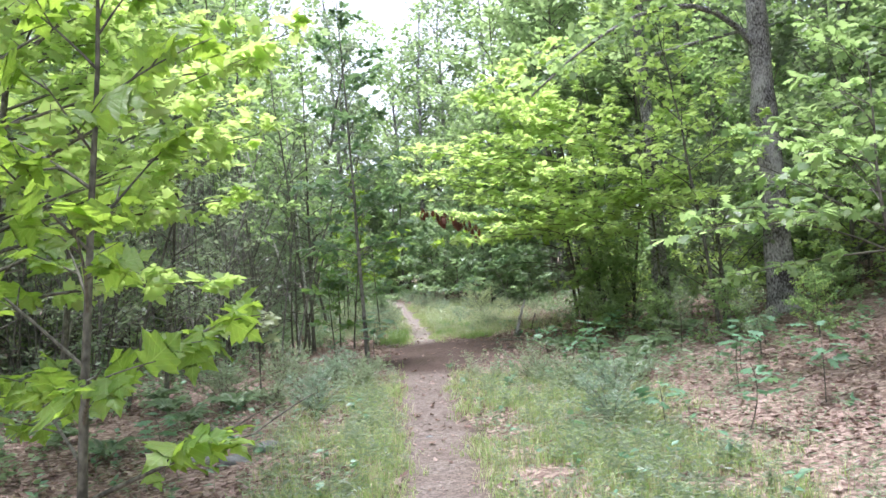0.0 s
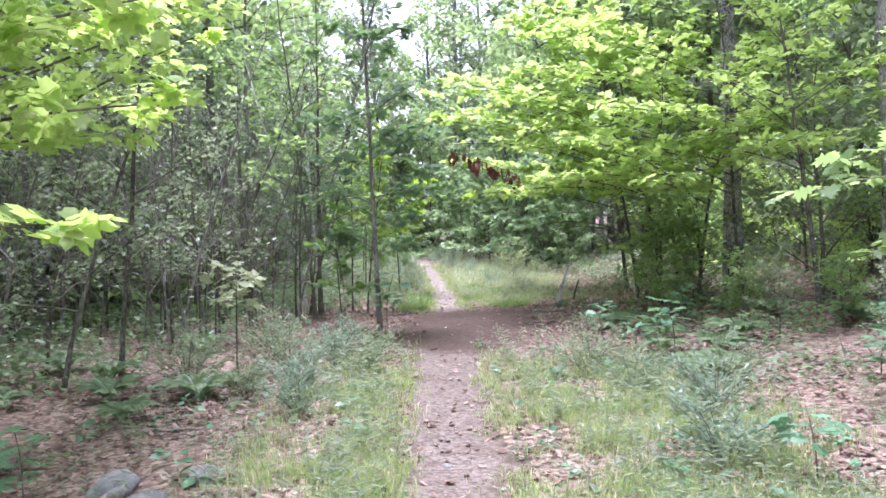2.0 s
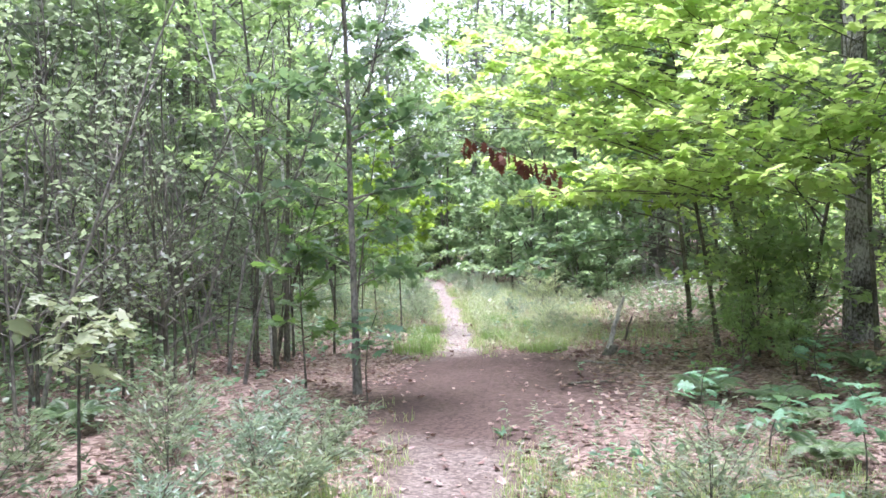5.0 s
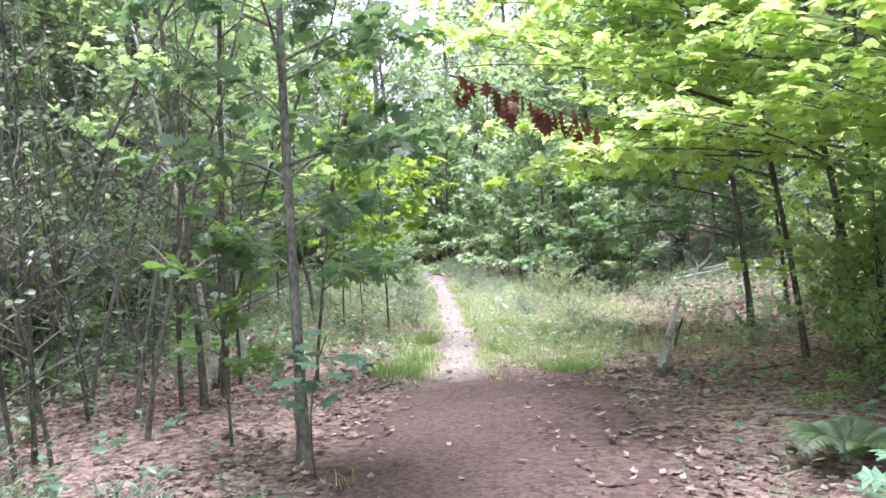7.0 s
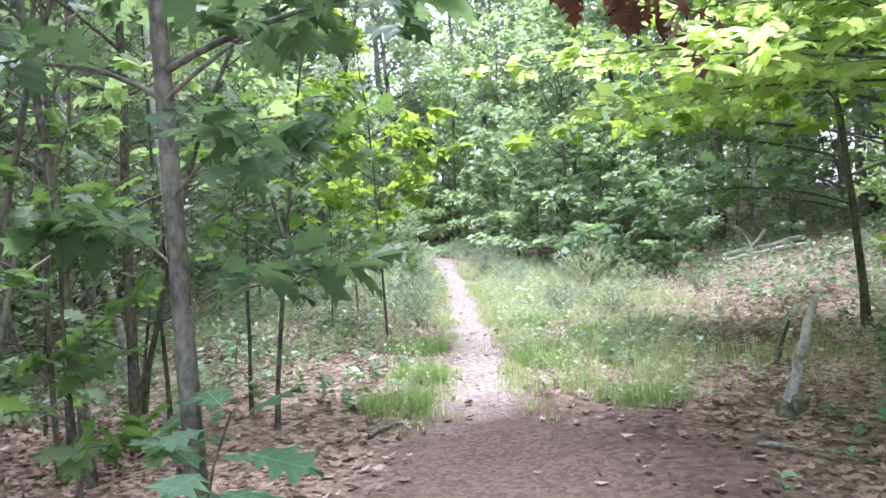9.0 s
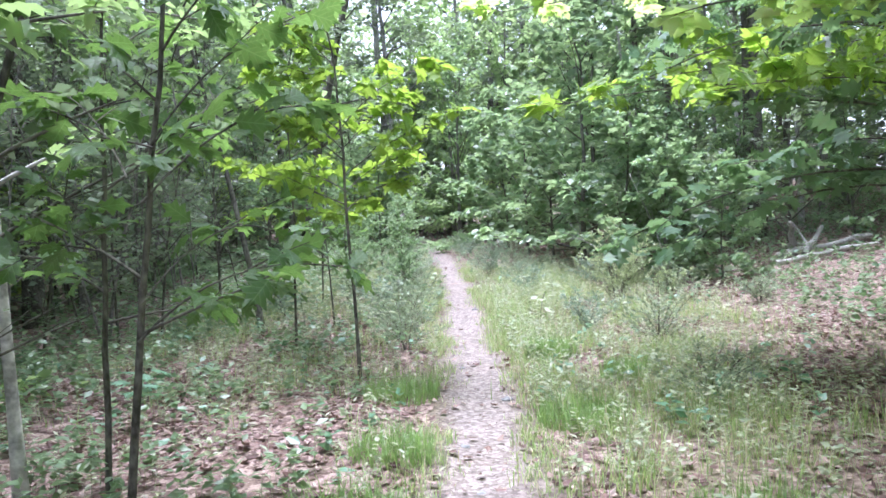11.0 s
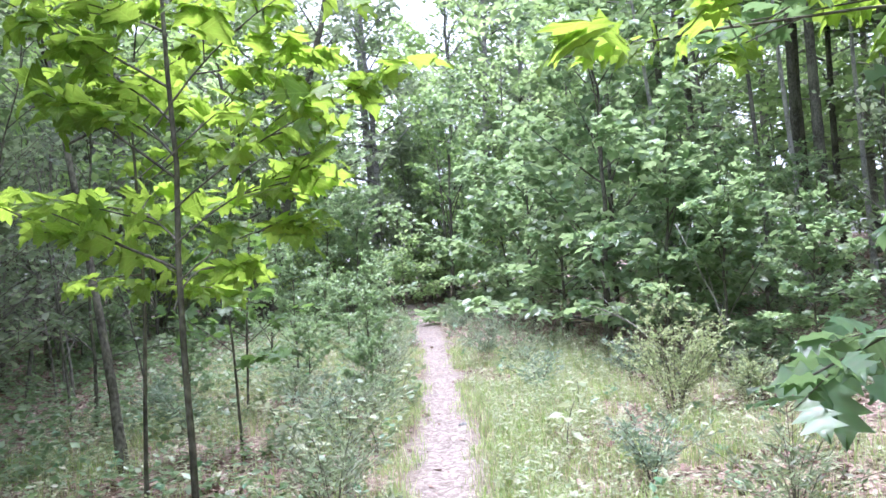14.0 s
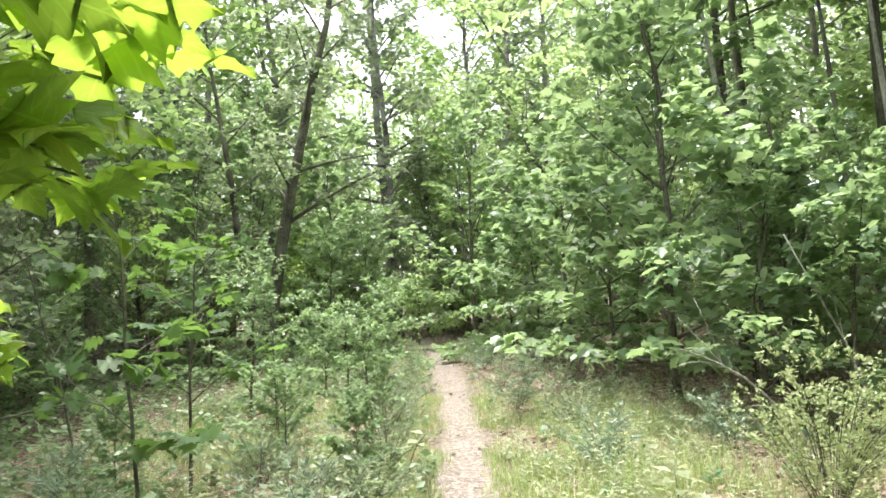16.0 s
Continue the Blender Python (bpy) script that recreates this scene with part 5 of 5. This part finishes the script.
def blades(g, x, y, h, w, rng, bend=0.35):
    n = len(x)
    az, lean = rng.uniform(0, 2 * np.pi, n), rng.uniform(0.1, bend * 2, n)
    b = np.stack([x, y, height(x, y) - 0.01], -1)
    d = np.stack([np.cos(az), np.sin(az), 0 * az], -1)
    s = np.stack([-np.sin(az), np.cos(az), 0 * az], -1) * w[:, None]
    up = np.array([0, 0, 1.0])
    mid = b + up * (h * 0.6)[:, None] + d * (h * lean * 0.3)[:, None]
    tip = b + up * (h * (1 - 0.3 * lean))[:, None] + d * (h * lean)[:, None]
    v = np.stack([b - s, b + s, mid - s * 0.7, mid + s * 0.7, tip], 1).reshape(-1, 3)
    f = np.array([(0, 1, 3), (0, 3, 2), (2, 3, 4)])
    g.add(v, (f[None] + (np.arange(n) * 5)[:, None, None]).reshape(-1, 3))


def lay_grass():
    rng = np.random.default_rng(401)
    g = Geo()
    w = lambda x, y: grassiness(x, y) ** 1.4 * off_path(x, y) * (1 - bare_shade(x, y)) * (1 - 0.85 * leafy_patch(x, y))
    verge = lambda x, y: np.exp(-((np.abs(x - path_x(y)) - 1.05 * path_half(y)) / 0.11) ** 2) * (1 - bare_shade(x, y)) * np.clip(0.5 + 0.9 * np.sin(2.7 * y + 3 * np.sign(x - path_x(y))) * np.sin(1.1 * y), 0, 1)
    dry = Geo()
    for cnt, box, lo, hi, wide in ((7500, (-2.6, 3.0, 3, 14), 0.03, 0.15, 0.06), (5600, (-5.5, 4, 16, 38), 0.05, 0.25, 0.09), (1500, (-2.2, 0.8, 3, 32), 0.03, 0.13, 0.04)):
        cx, cy = scatter(rng, cnt, *box, verge if cnt == 1500 else w)
        tall = rng.uniform(0.5, 1.3, cnt)
        for g_, each in ((g, 9), (dry, 3)):
            x = np.repeat(cx, each) + rng.normal(0, wide, cnt * each)
            y = np.repeat(cy, each) + rng.normal(0, wide, cnt * each)
            blades(g_, x, y, np.repeat(tall, each) * rng.uniform(lo, hi, cnt * each), rng.uniform(0.0018, 0.004, cnt * each), rng, 0.5)
    tagged(new("grass", g.mesh("grass", GRASS)), "thin pale green woodland grass beside the footpath", "grass", kind="stuff")
    tagged(new("dry_grass", dry.mesh("dry_grass", GRASS_DRY)), "dry straw-coloured grass among the green blades", "grass", kind="stuff")
    # denser tufts
    g = Geo()
    for cx, cy, r, n, hh in ((-0.1, 20.7, 0.22, 700, 0.26), (-1.2, 16.9, 0.3, 500, 0.26), (-1.15, 17.9, 0.25, 450, 0.24), (-1.3, 19.4, 0.3, 600, 0.22), (0.0, 18.7, 0.3, 800, 0.2), (0.6, 16.9, 0.35, 500, 0.2), (0.45, 19.9, 0.2, 500, 0.2)):
        a, q = rng.uniform(0, 2 * np.pi, n), r * np.sqrt(rng.random(n))
        blades(g, cx + q * np.cos(a), cy + q * np.sin(a), rng.uniform(0.5, 1.1, n) * hh, rng.uniform(0.002, 0.004, n), rng, 0.5)
    tagged(new("grass_tufts", g.mesh("grass_tufts", TUFT)), "lush green grass tufts at the edge of the footpath", "grass", kind="stuff")


def lay_weeds(name, seed, count, box, weight, leaf, mat, h0, h1, size, per, label):
    rng = np.random.default_rng(seed)
    g = Geo()
    x, y = scatter(rng, count, *box, weight)
    h = rng.uniform(h0, h1, count)
    base = np.stack([x, y, height(x, y)], -1)
    top = base + np.stack([rng.normal(0, 0.15, count) * h, rng.normal(0, 0.15, count) * h, h], -1)
    s = np.array([0.0015, 0, 0])
    v = np.stack([base - s, base + s, top], 1).reshape(-1, 3)
    g.add(v, np.arange(count * 3).reshape(-1, 3))
    for k in range(per):
        u = (0.3 + 0.7 * (k + rng.random(count)) / per)[:, None]
        az = rng.uniform(0, 2 * np.pi, count)
        d = np.stack([np.cos(az), np.sin(az), rng.uniform(-0.2, 0.6, count)], -1)
        leaves(g, leaf, base + (top - base) * u, d, np.array([0, 0, 1.0]) + rng.normal(0, 0.4, (count, 3)), size * rng.uniform(0.6, 1.3, count))
    tagged(new(name, g.mesh(name, mat)), label, "weeds", kind="stuff")


TUFT = leaf_material("lush_grass", (0.12, 0.22, 0.06), (0.18, 0.29, 0.08), (0.27, 0.36, 0.12), (0.32, 0.50, 0.12), 0.4, 0.45)
lay_litter()
lay_debris()
lay_grass()
lay_weeds("path_weeds", 410, 2300, (-3, 3.2, 3.5, 13), lambda x, y: np.clip(grassiness(x, y) + 0.12, 0, 1) * off_path(x, y) * (1 - bare_shade(x, y)), NARROW, LEAF_GREY, 0.08, 0.32, 0.06, 9, "small leafy weeds growing through the short grass")
lay_weeds("clearing_weeds", 411, 5200, (-5.5, 4.2, 16.5, 40), lambda x, y: np.clip(grassiness(x, y) + 0.08, 0, 1) * off_path(x, y), NARROW, LEAF_PALE, 0.1, 0.4, 0.05, 9, "pale leafy weeds in the grassy clearing")
lay_weeds("clearing_herbs", 413, 1300, (-5, 4.2, 16.5, 38), lambda x, y: np.clip(grassiness(x, y) + 0.15, 0, 1) * off_path(x, y), SIMPLE, LEAF_PALE, 0.06, 0.3, 0.05, 10, "pale small-leaved herbs between grass and litter")
lay_weeds("wood_herbs", 414, 4200, (-10, -3.0, 5, 40), lambda x, y: np.clip(-(x + 3.2), 0.1, 1) * (1 - 0.8 * grassiness(x, y)), SIMPLE, LEAF_FERN, 0.12, 0.5, 0.085, 9, "green undergrowth covering the floor of the wood")
lay_weeds("shade_herbs", 416, 600, (-5.5, -1.5, 16.5, 26), lambda x, y: 0.25 + 0.75 * np.clip(np.sin(2.1 * x + 1.2 * y) * np.sin(1.7 * y - 0.9 * x) * 2, 0, 1), SIMPLE, LEAF_FERN, 0.08, 0.34, 0.075, 9, "dark green herbs in the shade beside the clearing")
lay_weeds("bank_herbs", 415, 2800, (2.6, 9.5, 7.5, 36), lambda x, y: 0.4 + 0.6 * (y > 17), SIMPLE, LEAF_FERN, 0.1, 0.4, 0.08, 8, "scattered green undergrowth on the bank")
lay_weeds("broad_weeds", 412, 1000, (-6, 6, 4, 42), lambda x, y: 0.6 * off_path(x, y) * (1 - bare_shade(x, y)), SIMPLE, LEAF_TEAL, 0.06, 0.25, 0.085, 6, "scattered broad-leaved seedlings over the litter")
